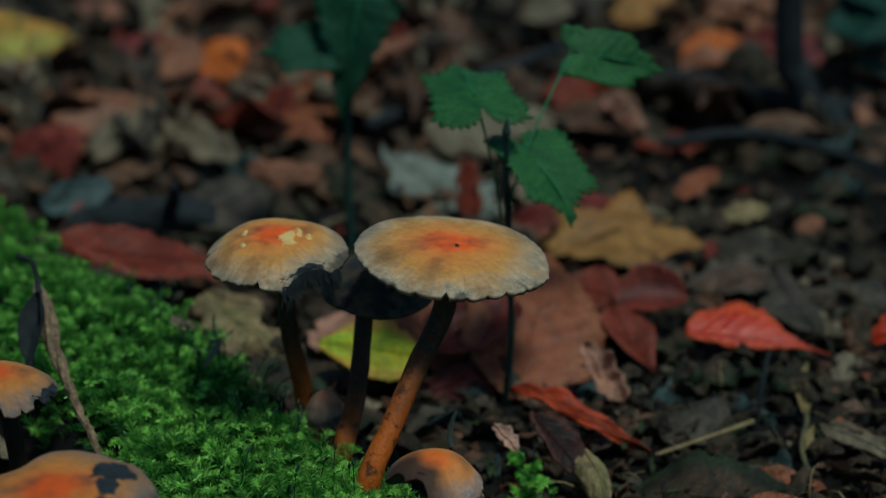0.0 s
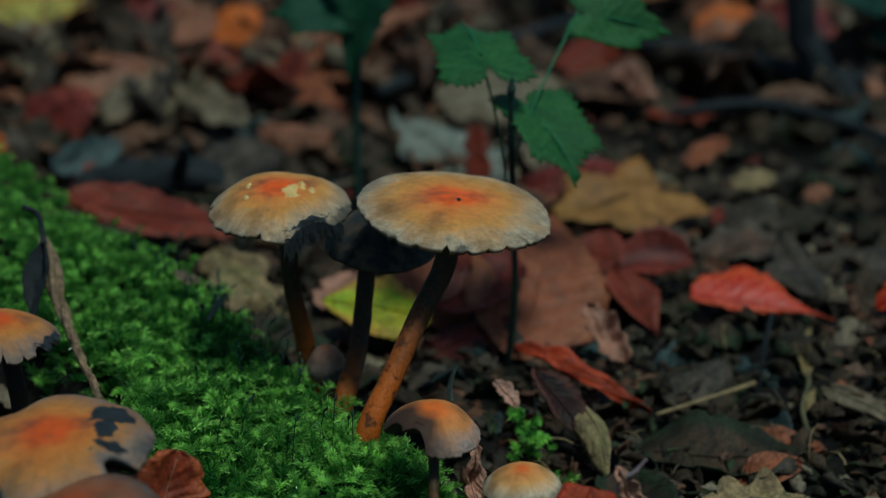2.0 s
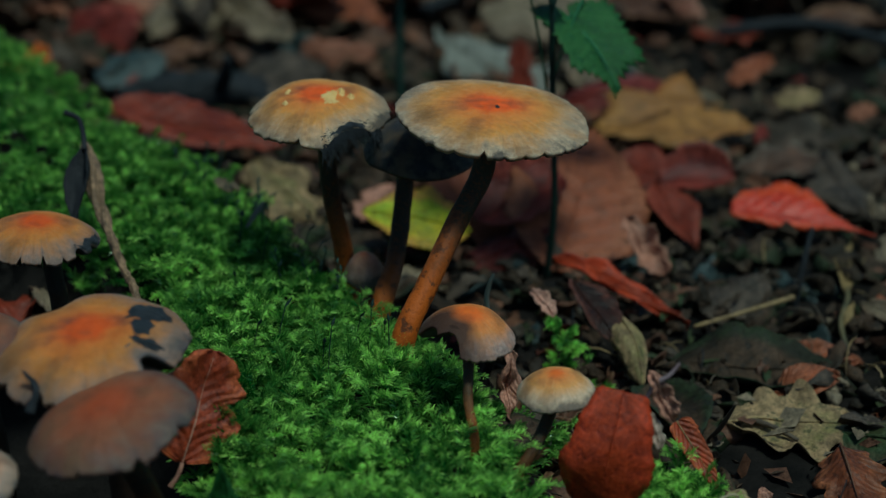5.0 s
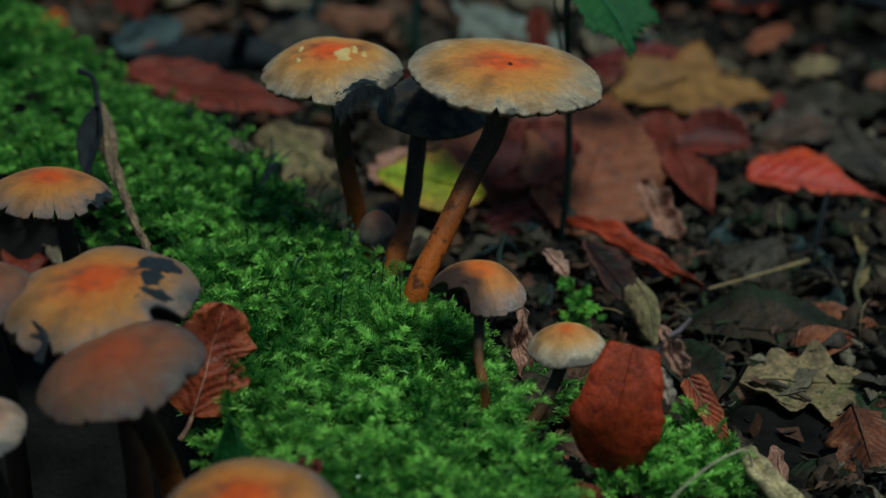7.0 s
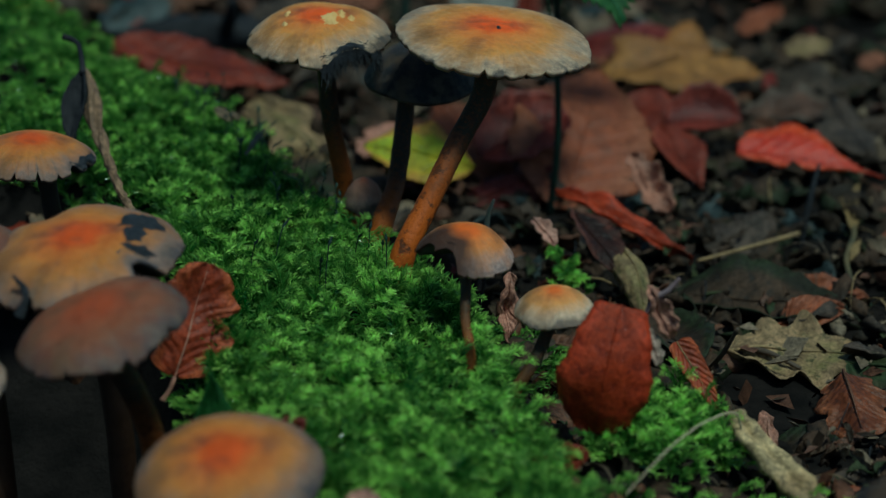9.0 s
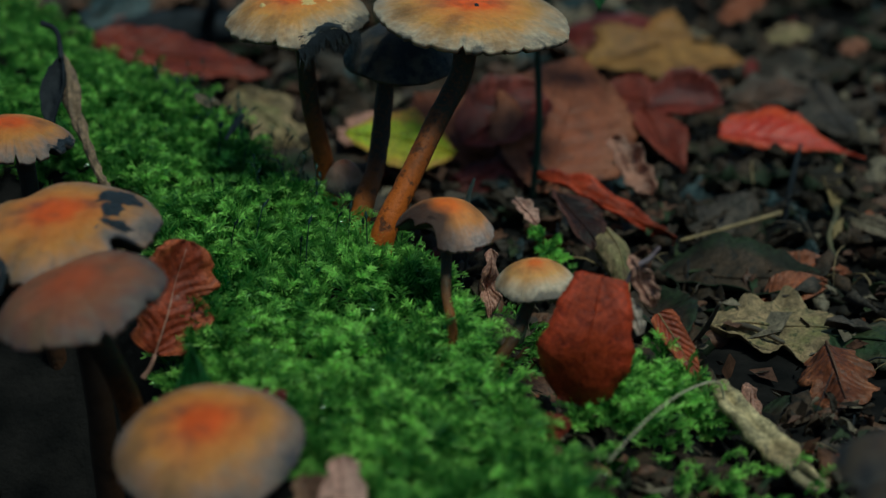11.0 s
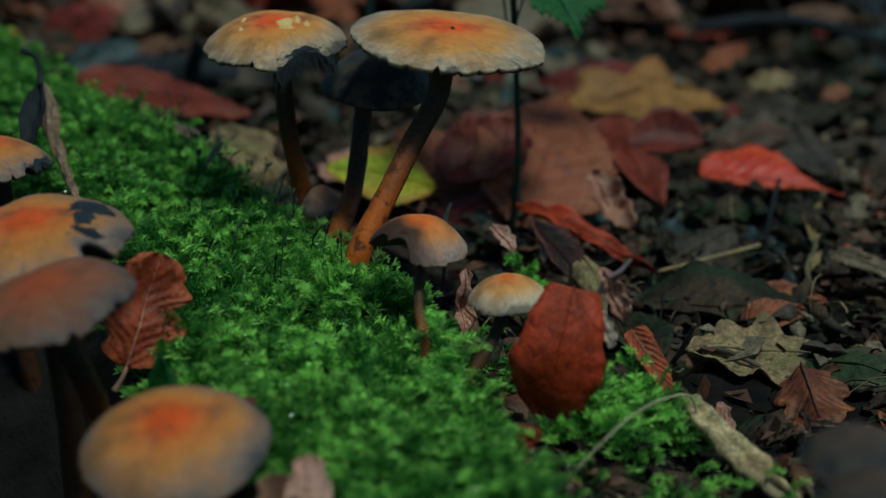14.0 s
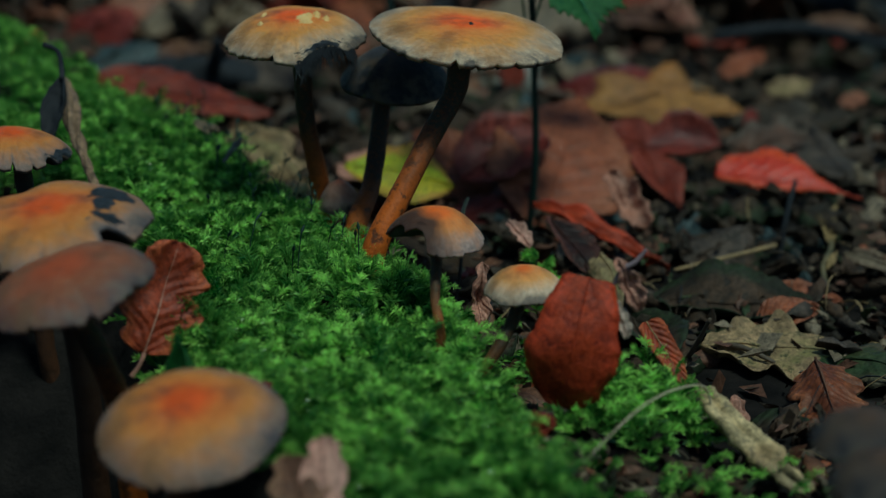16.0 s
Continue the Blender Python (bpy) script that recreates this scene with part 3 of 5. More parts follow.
                V += [(px, py, pz), (px + vx * .42 + wx * w, py + vy * .42 + wy * w, pz + vz * .5 + wz * w + size * .1),
                      (px + vx, py + vy, pz + vz), (px + vx * .42 - wx * w, py + vy * .42 - wy * w, pz + vz * .5 - wz * w + size * .1)]
                F += [(b, b + 1, b + 2), (b, b + 2, b + 3)]
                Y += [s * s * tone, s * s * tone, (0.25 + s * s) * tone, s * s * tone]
    me = bpy.data.meshes.new("moss")
    me.from_pydata(V, [], F)
    me.attributes.new("lit_tone", "FLOAT", "POINT").data.foreach_set("value", Y)
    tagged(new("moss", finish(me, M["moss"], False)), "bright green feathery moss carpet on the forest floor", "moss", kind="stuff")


build_moss()


# ---- mushrooms ----
def rim_cut(theta, cuts):
    k = 0.0
    for a, half, deep in cuts:
        d = abs((math.degrees(theta) - a + 180) % 360 - 180)
        if d < half:
            k = max(k, deep * (1 - (d / half) ** 2) ** 0.5)
    return k


def cap_point(r, th, rad, h, cuts, seed, wavy, power):
    q = rim_cut(th, cuts)
    wob = 1 + 0.045 * noise.noise(Vector((math.cos(th) * 1.3, math.sin(th) * 1.3, seed))) * r
    rag = 1 + ((0.026 * noise.noise(Vector((math.cos(th) * 14, math.sin(th) * 14, seed))) + 0.016 * noise.noise(Vector((math.cos(th) * 34, math.sin(th) * 34, seed)))) * step(0.86, 1.0, r) * min(1.0, 20 * wavy))
    rr = r * (1 - q * step(0.35, 1.0, r)) * wob * rag
    z = h * (1 - rr ** power) + h * 0.10 * math.exp(-(r * 5) ** 2)
    z += wavy * rad * noise.noise(Vector((math.cos(th) * 1.6, math.sin(th) * 1.6, seed + 5))) * r * r
    z += 0.008 * rad * noise.noise(Vector((rr * math.cos(th) * 5, rr * math.sin(th) * 5, seed)))
    return Vector((rr * rad * math.cos(th), rr * rad * math.sin(th), z))


def cap_mesh(rad, h, cuts, seed, wavy, power):
    bm = bmesh.new()
    lay = bm.verts.layers.float_vector.new("ray")
    segs = 144
    rows = [0.06, 0.13, 0.22, 0.32, 0.43, 0.54, 0.65, 0.75, 0.83, 0.9, 0.95, 0.985, 1.0]
    top = bm.verts.new(cap_point(0, 0, rad, h, [], seed, 0, power))
    top[lay] = (0, 0, 0)
    rings = []
    for r in rows:
        ring = []
        for k in range(segs):
            th = 2 * math.pi * k / segs
            v = bm.verts.new(cap_point(r, th, rad, h, cuts, seed, wavy, power))
            v[lay] = (math.cos(th) * min(1, r * 3), math.sin(th) * min(1, r * 3), r)
            ring.append(v)
        rings.append(ring)
    for r, dz in ((0.985, -0.045), (0.93, -0.035), (0.6, 0.06)):
        ring = []
        for k in range(segs):
            th = 2 * math.pi * k / segs
            p = cap_point(r, th, rad, h, cuts, seed, wavy, power)
            edge = cap_point(1, th, rad, h, cuts, seed, wavy, power)
            v = bm.verts.new((p.x, p.y, edge.z + dz * rad + 0.25 * max(0, 0.93 - r) * h))
            v[lay] = (math.cos(th), math.sin(th), 1.03)
            ring.append(v)
        rings.append(ring)
    for k in range(segs):
        bm.faces.new((top, rings[0][k], rings[0][(k + 1) % segs]))
        for a, b in zip(rings, rings[1:]):
            bm.faces.new((a[k], b[k], b[(k + 1) % segs], a[(k + 1) % segs]))
    bmesh.ops.recalc_face_normals(bm, faces=bm.faces)
    return bm


def gill_mesh(rad, h, cuts, seed, wavy, power):
    bm = bmesh.new()
    segs, rings = 180, []
    for r in (0.10, 0.4, 0.7, 0.9, 0.95):
        ring = []
        for k in range(segs):
            th = 2 * math.pi * k / segs
            p = cap_point(r, th, rad, h, cuts, seed, wavy, power)
            edge = cap_point(1, th, rad, h, cuts, seed, wavy, power)
            ridge = (0.035 if k % 2 else 0.0) * rad * (1 if 0.1 < r < 0.95 else 0.3)
            ring.append(bm.verts.new((p.x, p.y, edge.z - 0.05 * rad - ridge + 0.22 * h * (0.95 - r))))
        rings.append(ring)
    for k in range(segs):
        for a, b in zip(rings, rings[1:]):
            bm.faces.new((a[k], b[k], b[(k + 1) % segs], a[(k + 1) % segs]))
    bmesh.ops.recalc_face_normals(bm, faces=bm.faces)
    if sum(f.normal.z for f in bm.faces) > 0:
        bmesh.ops.reverse_faces(bm, faces=bm.faces)
    return bm


def patch_mesh(shape, a0, r0, aw, rw, seed, lift=0.00025, edge=0.35):
    """an irregular blackened scab lying on a cap's skin"""
    bm = bmesh.new()
    nr, na = 6, 40
    mid = None
    rings = []
    for i in range(nr + 1):
        ring = []
        for k in range(na):
            al = 2 * math.pi * k / na
            s = (i / nr) * (1 + edge * noise.noise(Vector((math.cos(al) * 2, math.sin(al) * 2, seed))))
            th = radians(a0 + aw * s * math.cos(al))
            r = min(1.0, max(0.02, r0 + rw * s * math.sin(al)))
            p = cap_point(r, th, *shape)
            ring.append(bm.verts.new(p + Vector((0, 0, lift * (1.6 - i / nr * 1.9) + 0.0003 * noise.noise(p * 900)))))
        rings.append(ring)
    for a, b in zip(rings, rings[1:]):
        for k in range(na):
            bm.faces.new((a[k], b[k], b[(k + 1) % na], a[(k + 1) % na]))
    bmesh.ops.remove_doubles(bm, verts=bm.verts, dist=1e-6)
    bmesh.ops.recalc_face_normals(bm, faces=bm.faces)
    return bm


def fringe_mesh(shape, a0, aw, r0, count, length, seed):
    """torn dark fibres hanging from a broken rim"""
    rr = random.Random(seed)
    bm = bmesh.new()
    for _ in range(count):
        th = radians(a0 + rr.uniform(-aw, aw))
        p = cap_point(rr.uniform(r0, 1), th, *shape)
        out = Vector((math.cos(th), math.sin(th), 0))
        sd_ = Vector((-out.y, out.x, 0)) * rr.uniform(0.00015, 0.0004)
        ln = length * rr.uniform(0.4, 1)
        mid_ = p + out * ln * 0.35 + Vector((0, 0, -ln * 0.35)) + sd_ * rr.uniform(-4, 4)
        end = p + out * ln * 0.4 + Vector((0, 0, -ln)) + sd_ * rr.uniform(-6, 6)
        a, b, c, d, e = (bm.verts.new(q) for q in (p - sd_, p + sd_, mid_ + sd_ * 0.8, mid_ - sd_ * 0.8, end))
        bm.faces.new((a, b, c, d))
        bm.faces.new((d, c, e))
    bmesh.ops.solidify(bm, geom=bm.faces[:], thickness=0.00012)
    return bm


def mushroom(label, centre, rad, h, normal, stem, radii, capm="cap", stemm="stem", cuts=(), seed=1, wavy=0.06, power=2.2, turn=0.0, group="sulphur-yellow mushrooms"):
    """returns the thing, its cap object and the cap's shape"""
    foot = ground_z(stem[-1][0], stem[-1][1]) - 0.004
    if foot < stem[-1][2]:
        stem = stem + [(stem[-1][0] + 0.0015, stem[-1][1] + 0.001, foot)]
        radii = radii + [radii[-1]]
    base = Vector(stem[-1])
    ob = thing("mushroom", label, "mushroom", group, Matrix.Translation(base))
    shape = (rad, h, list(cuts), seed, wavy, power)
    z = (Vector(normal) + Vector((0, -0.13, 0))).normalized()
    x = Vector((1, 0, 0))
    x = (x - z * x.dot(z)).normalized()
    m = Matrix((x, z.cross(x), z)).transposed().to_4x4()
    m.translation = Vector(centre) - base
    cap = part("cap", cap_mesh(*shape), M[capm], ob)
    cap.matrix_local = m
    gl = part("gill_disc", gill_mesh(*shape), M["gill"], ob, "dark olive gills")
    gl.matrix_local = m
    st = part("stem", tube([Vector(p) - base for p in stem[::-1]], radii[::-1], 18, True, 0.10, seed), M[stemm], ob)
    return ob, cap, shape


def on_cap(cap, name, bm, material, label=""):
    return part(name, bm, M[material], cap, label)


# tall pair with the black cap between them
ob, cap, sh = mushroom("tall ochre mushroom with an orange eye and a torn rim", (-0.0249, 0.0360, 0.0334), 0.0159, 0.0050, (-0.03, -0.03, 1),
    [(-0.0234, 0.036, 0.0345), (-0.0232, 0.036, 0.025), (-0.0222, 0.0375, 0.013), (-0.0198, 0.0405, -0.001), (-0.0185, 0.041, -0.016)],
    [0.0021, 0.0021, 0.0020, 0.0022, 0.0024], cuts=[(-57, 20, 0.14), (183, 3, 0.10), (-100, 1.5, 0.05)], seed=3, stemm="stem_dark", wavy=0.08, power=3.0)
on_cap(cap, "torn_fringe", fringe_mesh(sh, -55, 25, 0.84, 260, 0.0058, 4), "char", "blackened torn fibres at the rim")
on_cap(cap, "black_scab", patch_mesh(sh, -55, 0.97, 17, 0.09, 12, 0.0004, 0.35), "char", "blackened torn flesh")
for a, r, aw, rw, sd_ in ((-20, 0.20, 55, 0.11, 5), (-50, 0.31, 20, 0.09, 6), (15, 0.33, 24, 0.06, 7), (-4, 0.47, 12, 0.05, 8), (168, 0.45, 13, 0.04, 10), (-150, 0.50, 7, 0.04, 15)):
    on_cap(cap, "skin_flake", patch_mesh(sh, a, r, aw, rw, sd_, 0.00045, 0.75), "flake", "cream flake of peeling skin")

ob, cap, sh = mushroom("large ochre mushroom with an orange eye and cracked pale rim", (0.0138, 0.0265, 0.0370), 0.0213, 0.0029, (0.09, 0.03, 1),
    [(0.0132, 0.023, 0.0390), (0.0128, 0.022, 0.0310), (0.0118, 0.0205, 0.0250), (0.0072, 0.0150, 0.0165), (0.0018, 0.0065, 0.0055), (-0.0018, 0.0010, -0.0015), (-0.0036, -0.001, -0.009), (-0.0048, -0.003, -0.022)],
    [0.0026, 0.0025, 0.0024, 0.0023, 0.0024, 0.0026, 0.0027, 0.0027], cuts=[(-92.5, 1.4, 0.09), (-67.5, 1.3, 0.035), (-80, 1.3, 0.025), (-110, 1.3, 0.025), (-55, 1.3, 0.03), (-125, 1.3, 0.025), (-40, 1.3, 0.03)], seed=8, wavy=0.04, power=3.0)
on_cap(cap, "black_speck", patch_mesh(sh, -65, 0.09, 14, 0.03, 3, 0.0002), "char", "small dark speck")

mushroom("blackened rotting mushroom under the larger caps", (-0.0030, 0.047, 0.0218), 0.0128, 0.0082, (0.05, -0.06, 1),
    [(-0.0058, 0.045, 0.0265), (-0.0060, 0.045, 0.018), (-0.0072, 0.036, 0.001), (-0.0092, 0.024, -0.0055), (-0.0100, 0.021, -0.012)],
    [0.0022, 0.0021, 0.0021, 0.0024, 0.0024], "cap_dark", "stem_dark", seed=14, power=2.4, wavy=0.004)
mushroom("tiny brown mushroom button at the foot of the cluster", (-0.0146, 0.037, -0.0050), 0.0049, 0.0058, (0, -0.15, 1),
    [(-0.0145, 0.037, -0.002), (-0.0142, 0.036, -0.008), (-0.0135, 0.035, -0.016)], [0.0018, 0.0018, 0.0018], "cap_button", "stem_dark", seed=21, power=2.6)
stub = thing("mushroom_stub", "broken orange mushroom stem stub in the moss", "mushroom", "sulphur-yellow mushrooms", Matrix.Translation((-0.013, 0.026, -0.014)))
part("stem", tube([(0, 0, 0), (-0.0005, 0.001, 0.004), (-0.0012, 0.002, 0.009)], [0.0011, 0.0011, 0.0008], 10, True, 0.1), M["stem"], stub)

# young mushrooms beside the moss
ob, cap, sh = mushroom("small bitten mushroom with a hooked cap", (0.0114, -0.0195, 0.0054), 0.0098, 0.0052, (0.05, 0.0, 1),
    [(0.0118, -0.021, 0.006), (0.0120, -0.0235, 0.0010), (0.0124, -0.029, -0.0050), (0.0140, -0.0345, -0.0105), (0.0146, -0.037, -0.022)],
    [0.0012, 0.0011, 0.0010, 0.0010, 0.0011], "cap_hollow", "stem_brown", cuts=[(-122, 26, 0.34), (-152, 20, 0.30)], seed=31, power=2.6)
mushroom("small round mushroom half hidden by a red leaf", (0.0296, -0.0290, -0.0018), 0.0078, 0.0042, (-0.05, 0.02, 1),
    [(0.0290, -0.0300, 0.0014), (0.0284, -0.0314, -0.0055), (0.0256, -0.0354, -0.0113), (0.0226, -0.0378, -0.0162), (0.0217, -0.0378, -0.0231)],
    [0.0015, 0.0013, 0.0012, 0.0012, 0.0012], "cap_young", "stem_brown", seed=37, power=2.6)

# cluster at the dark edge of the moss
ob, cap, sh = mushroom("ochre mushroom with a cracked rim beside a curled leaf", (-0.0817, 0.0060, 0.0122), 0.0130, 0.0044, (0.04, 0.08, 1),
    [(-0.0795, 0.0060, 0.0147), (-0.0790, 0.0060, 0.0084), (-0.0774, 0.0070, -0.0073), (-0.0759, 0.0081, -0.0325)], [0.0020, 0.0019, 0.0019, 0.0021],
    "cap_dull", "stem_shaded", cuts=[(-70, 2.5, 0.14), (-92, 2, 0.10), (-30, 7, 0.10), (-122, 2, 0.10), (-50, 2, 0.08), (-8, 5, 0.07)], seed=41, power=2.8)
on_cap(cap, "black_scab", patch_mesh(sh, -8, 0.95, 30, 0.10, 8, 0.0003, 0.4), "char", "blackened rim")
ob, cap, sh = mushroom("broad ochre mushroom with black scabs and a torn lobe", (-0.0566, -0.0520, 0.0133), 0.0181, 0.0047, (-0.10, -0.03, 1),
    [(-0.0566, -0.0540, 0.0166), (-0.0560, -0.0540, 0.0105), (-0.0525, -0.0500, -0.0130), (-0.0504, -0.0479, -0.0496)], [0.0027, 0.0026, 0.0025, 0.0028],
    "cap_dull", "stem_shaded", cuts=[(-32, 9, 0.26), (58, 9, 0.10), (-112, 6, 0.10), (-82, 3, 0.05), (-140, 3, 0.05)], seed=47, wavy=0.14, power=3.2)
on_cap(cap, "black_scab", patch_mesh(sh, 36, 0.66, 19, 0.25, 8, 0.0005, 0.28), "char", "blackened rotten patch")
on_cap(cap, "black_scab", patch_mesh(sh, 8, 0.55, 22, 0.14, 18, 0.0005, 0.28), "char", "blackened rotten patch")
# dark strip on the skin stands in for the depth of the cleft
on_cap(cap, "black_scab", patch_mesh(sh, -19, 0.68, 8, 0.20, 28, 0.0004, 0.4), "char", "dark strip painted for the cleft in the rim")
on_cap(cap, "black_shred", tube([(-0.0080, -0.0168, -0.0022), (-0.0066, -0.0150, 0.0004), (-0.0072, -0.0138, 0.0022), (-0.0090, -0.0128, 0.0040)], [0.0010, 0.0007, 0.0006, 0.0003], 8, False, 0.3), "char", "blackened shred of flesh")
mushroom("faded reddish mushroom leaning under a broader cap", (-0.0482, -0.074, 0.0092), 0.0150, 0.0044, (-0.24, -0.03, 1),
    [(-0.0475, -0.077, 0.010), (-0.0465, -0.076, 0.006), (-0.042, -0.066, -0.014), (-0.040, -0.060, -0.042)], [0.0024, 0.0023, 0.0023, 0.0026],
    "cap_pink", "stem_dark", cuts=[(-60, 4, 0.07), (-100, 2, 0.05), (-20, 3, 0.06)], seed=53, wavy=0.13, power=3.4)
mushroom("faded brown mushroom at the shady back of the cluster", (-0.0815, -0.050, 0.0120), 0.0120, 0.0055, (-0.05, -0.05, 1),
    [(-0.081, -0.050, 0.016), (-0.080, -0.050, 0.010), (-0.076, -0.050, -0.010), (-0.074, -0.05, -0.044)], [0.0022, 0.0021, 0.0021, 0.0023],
    "cap_pink", "stem_shaded", seed=59)
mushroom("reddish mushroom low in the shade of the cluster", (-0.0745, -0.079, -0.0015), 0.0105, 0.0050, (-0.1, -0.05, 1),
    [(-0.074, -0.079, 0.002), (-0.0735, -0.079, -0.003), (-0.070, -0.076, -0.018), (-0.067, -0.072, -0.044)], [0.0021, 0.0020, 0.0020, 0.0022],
    "cap_button", "stem_shaded", seed=61)
mushroom("rounded ochre mushroom standing apart from the rest", (-0.0220, -0.0980, -0.0056), 0.0156, 0.0054, (-0.05, -0.16, 1),
    [(-0.0220, -0.1007, -0.0048), (-0.0225, -0.1007, -0.0112), (-0.0263, -0.0921, -0.0305), (-0.0305, -0.0835, -0.0520)], [0.0026, 0.0025, 0.0025, 0.0028],
    "cap_dull", "stem_dark", seed=67, wavy=0.04, power=3.4, cuts=[(-98, 1.5, 0.05)])
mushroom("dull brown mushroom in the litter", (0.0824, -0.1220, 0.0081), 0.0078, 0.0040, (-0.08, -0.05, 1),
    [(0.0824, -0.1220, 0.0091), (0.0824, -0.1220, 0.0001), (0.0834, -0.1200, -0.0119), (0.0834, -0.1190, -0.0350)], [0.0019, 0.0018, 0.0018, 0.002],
    "cap_shade", "stem_shaded", seed=71)
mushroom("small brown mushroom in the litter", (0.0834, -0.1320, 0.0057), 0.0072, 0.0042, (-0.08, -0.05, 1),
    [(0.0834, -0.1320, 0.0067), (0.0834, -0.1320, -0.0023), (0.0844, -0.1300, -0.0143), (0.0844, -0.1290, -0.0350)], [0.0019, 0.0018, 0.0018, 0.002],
    "cap_shade", "stem_shaded", seed=73)

# ---- seedlings ----
def seedling(label, stem, radii, leaves, material, bud=None, group="tree seedlings"):
    base = Vector(stem[0])
    ob = thing("seedling", label, "plant", group, Matrix.Translation(base))
    part("stem", tube([Vector(p) - base for p in stem], radii, 8, False, 0.08), M["seed_stem"], ob)
    if bud:
        part("bud", tube([Vector(p) - base for p in bud], [0.0007, 0.0011, 0.0003], 8, False), M["seed_stem"], ob)
    for shape, b, tip, nrm, w, pet, kw in leaves:
        lf = leaf("leaf", "", shape, b, tip, nrm, w, material, rib="green_rib", ribsize=0.0003, parent=ob, **kw)
        if pet:
            part("leaf_stalk", tube([Vector(p) - base for p in pet], 0.0003, 6, False), M["green_rib"], ob)
    return ob


M["seed_stem"] = plain_mat("seedling_stem", (0.012, 0.03, 0.022), (0.02, 0.05, 0.03), 300, 0.6)
M["green_rib"] = plain_mat("green_rib", (0.03, 0.14, 0.05), (0.045, 0.17, 0.06), 300, 0.5)
seedling("green seedling with three toothed leaves on a thin stem", [(0.0272, 0.0965, -0.028), (0.0285, 0.092, -0.008), (0.0275, 0.088, 0.015), (0.0262, 0.082, 0.038), (0.0259, 0.080, 0.050)],
    [0.0010, 0.0009, 0.0008, 0.0008, 0.0006],
    [("vine", (0.0298, 0.095, 0.0424), (0.0436, 0.08, 0.0268), (0.27, -0.24, 0.33), 0.0310, [(0.0262, 0.084, 0.030), (0.0272, 0.086, 0.040), (0.0309, 0.095, 0.0436)], dict(fold=0.18, arch=0.06, wave=0.02, seed=2)),
     ("vine", (0.0200, 0.0850, 0.0530), (0.0120, 0.1150, 0.0600), (0.05, -0.30, 1), 0.0270, [(0.0262, 0.088, 0.020), (0.0232, 0.087, 0.038), (0.0195, 0.085, 0.0535)], dict(fold=-0.05, arch=0.06, wave=0.05, seed=3)),
     ("maple", (0.0415, 0.1150, 0.0620), (0.0680, 0.1220, 0.0560), (0.15, -0.85, 0.55), 0.0190, [(0.0265, 0.086, 0.028), (0.0320, 0.092, 0.045), (0.0425, 0.115, 0.0625)], dict(fold=0.1, arch=0.05, wave=0.05, seed=4))],
    "green", bud=[(0.0259, 0.080, 0.0485), (0.0259, 0.080, 0.0505), (0.0260, 0.080, 0.0535)])
seedling("drooping dark green seedling behind the mushrooms", [(-0.0185, 0.200, -0.028), (-0.0200, 0.200, 0.005), (-0.0195, 0.202, 0.030), (-0.0170, 0.203, 0.066)],
    [0.0014, 0.0013, 0.0012, 0.0008],
    [("heart", (-0.0150, 0.1990, 0.0640), (-0.0212, 0.1950, 0.0215), (-0.2, -0.85, 0.3), 0.0270, None, dict(fold=0.2, arch=0.05, wave=0.06, seed=5)),
     ("vine", (-0.0235, 0.1985, 0.0440), (-0.0475, 0.1960, 0.0420), (0.1, -0.8, 0.5), 0.0190, [(-0.0185, 0.202, 0.04), (-0.022, 0.199, 0.044), (-0.026, 0.198, 0.0438)], dict(fold=0.1, arch=0.05, wave=0.08, seed=6))],
    "green_dim")
seedling("dark green ferny seedling in the shade", [(0.186, 0.385, -0.03), (0.182, 0.385, 0.0), (0.173, 0.386, 0.03)],
    [0.0016, 0.0014, 0.001],
    [("maple", (0.180, 0.384, 0.018), (0.150, 0.376, 0.014), (0, -0.6, 0.8), 0.032, None, dict(fold=0.1, arch=0.05, wave=0.08, seed=7)),
     ("maple", (0.180, 0.383, 0.002), (0.168, 0.372, -0.018), (0, -0.8, 0.5), 0.026, None, dict(fold=0.1, arch=0.05, wave=0.08, seed=8)),
     ("maple", (0.178, 0.386, 0.026), (0.158, 0.395, 0.034), (0, -0.6, 0.8), 0.030, None, dict(fold=0.1, arch=0.05, wave=0.08, seed=9))],
    "blue_green")

# dark woody sapling at the far edge
sap = thing("sapling", "dark wet sapling trunk with a leaning root", "tree", m=Matrix.Translation((0.146, 0.345, -0.03)))
part("trunk", tube([(0.012, 0, -0.01), (0.002, 0, 0.012), (-0.006, 0, 0.030), (-0.012, 0, 0.060), (-0.014, 0.002, 0.25), (-0.010, 0, 0.6)], [0.010, 0.0070, 0.0058, 0.0056, 0.0055, 0.005], 16, False, 0.12), M["bark"], sap)
part("root", tube([(0.004, -0.004, 0.022), (0.012, -0.02, 0.006), (0.026, -0.06, -0.002), (0.04, -0.11, -0.008)], [0.0065, 0.0055, 0.0045, 0.003], 12, False, 0.15), M["bark"], sap)

# ---- leaves that stand out ----
L = leaf
M["chestnut"] = leaf_mat("leaf_chestnut", (0.22, 0.058, 0.018), (0.12, 0.032, 0.012), (0.30, 0.10, 0.04), 0.4, 0.5, 0.08, (0.04, 0.018, 0.012))
M["tan_straw"] = leaf_mat("leaf_straw", (0.40, 0.27, 0.11), (0.24, 0.16, 0.07), None, 0.55, 0.4, 0.1, (0.12, 0.08, 0.03))
M["blush"] = leaf_mat("leaf_blush", (0.66, 0.36, 0.27), (0.56, 0.27, 0.19), None, 0.5, 0.3, 0.15, (0.35, 0.16, 0.11), stain=0.35)
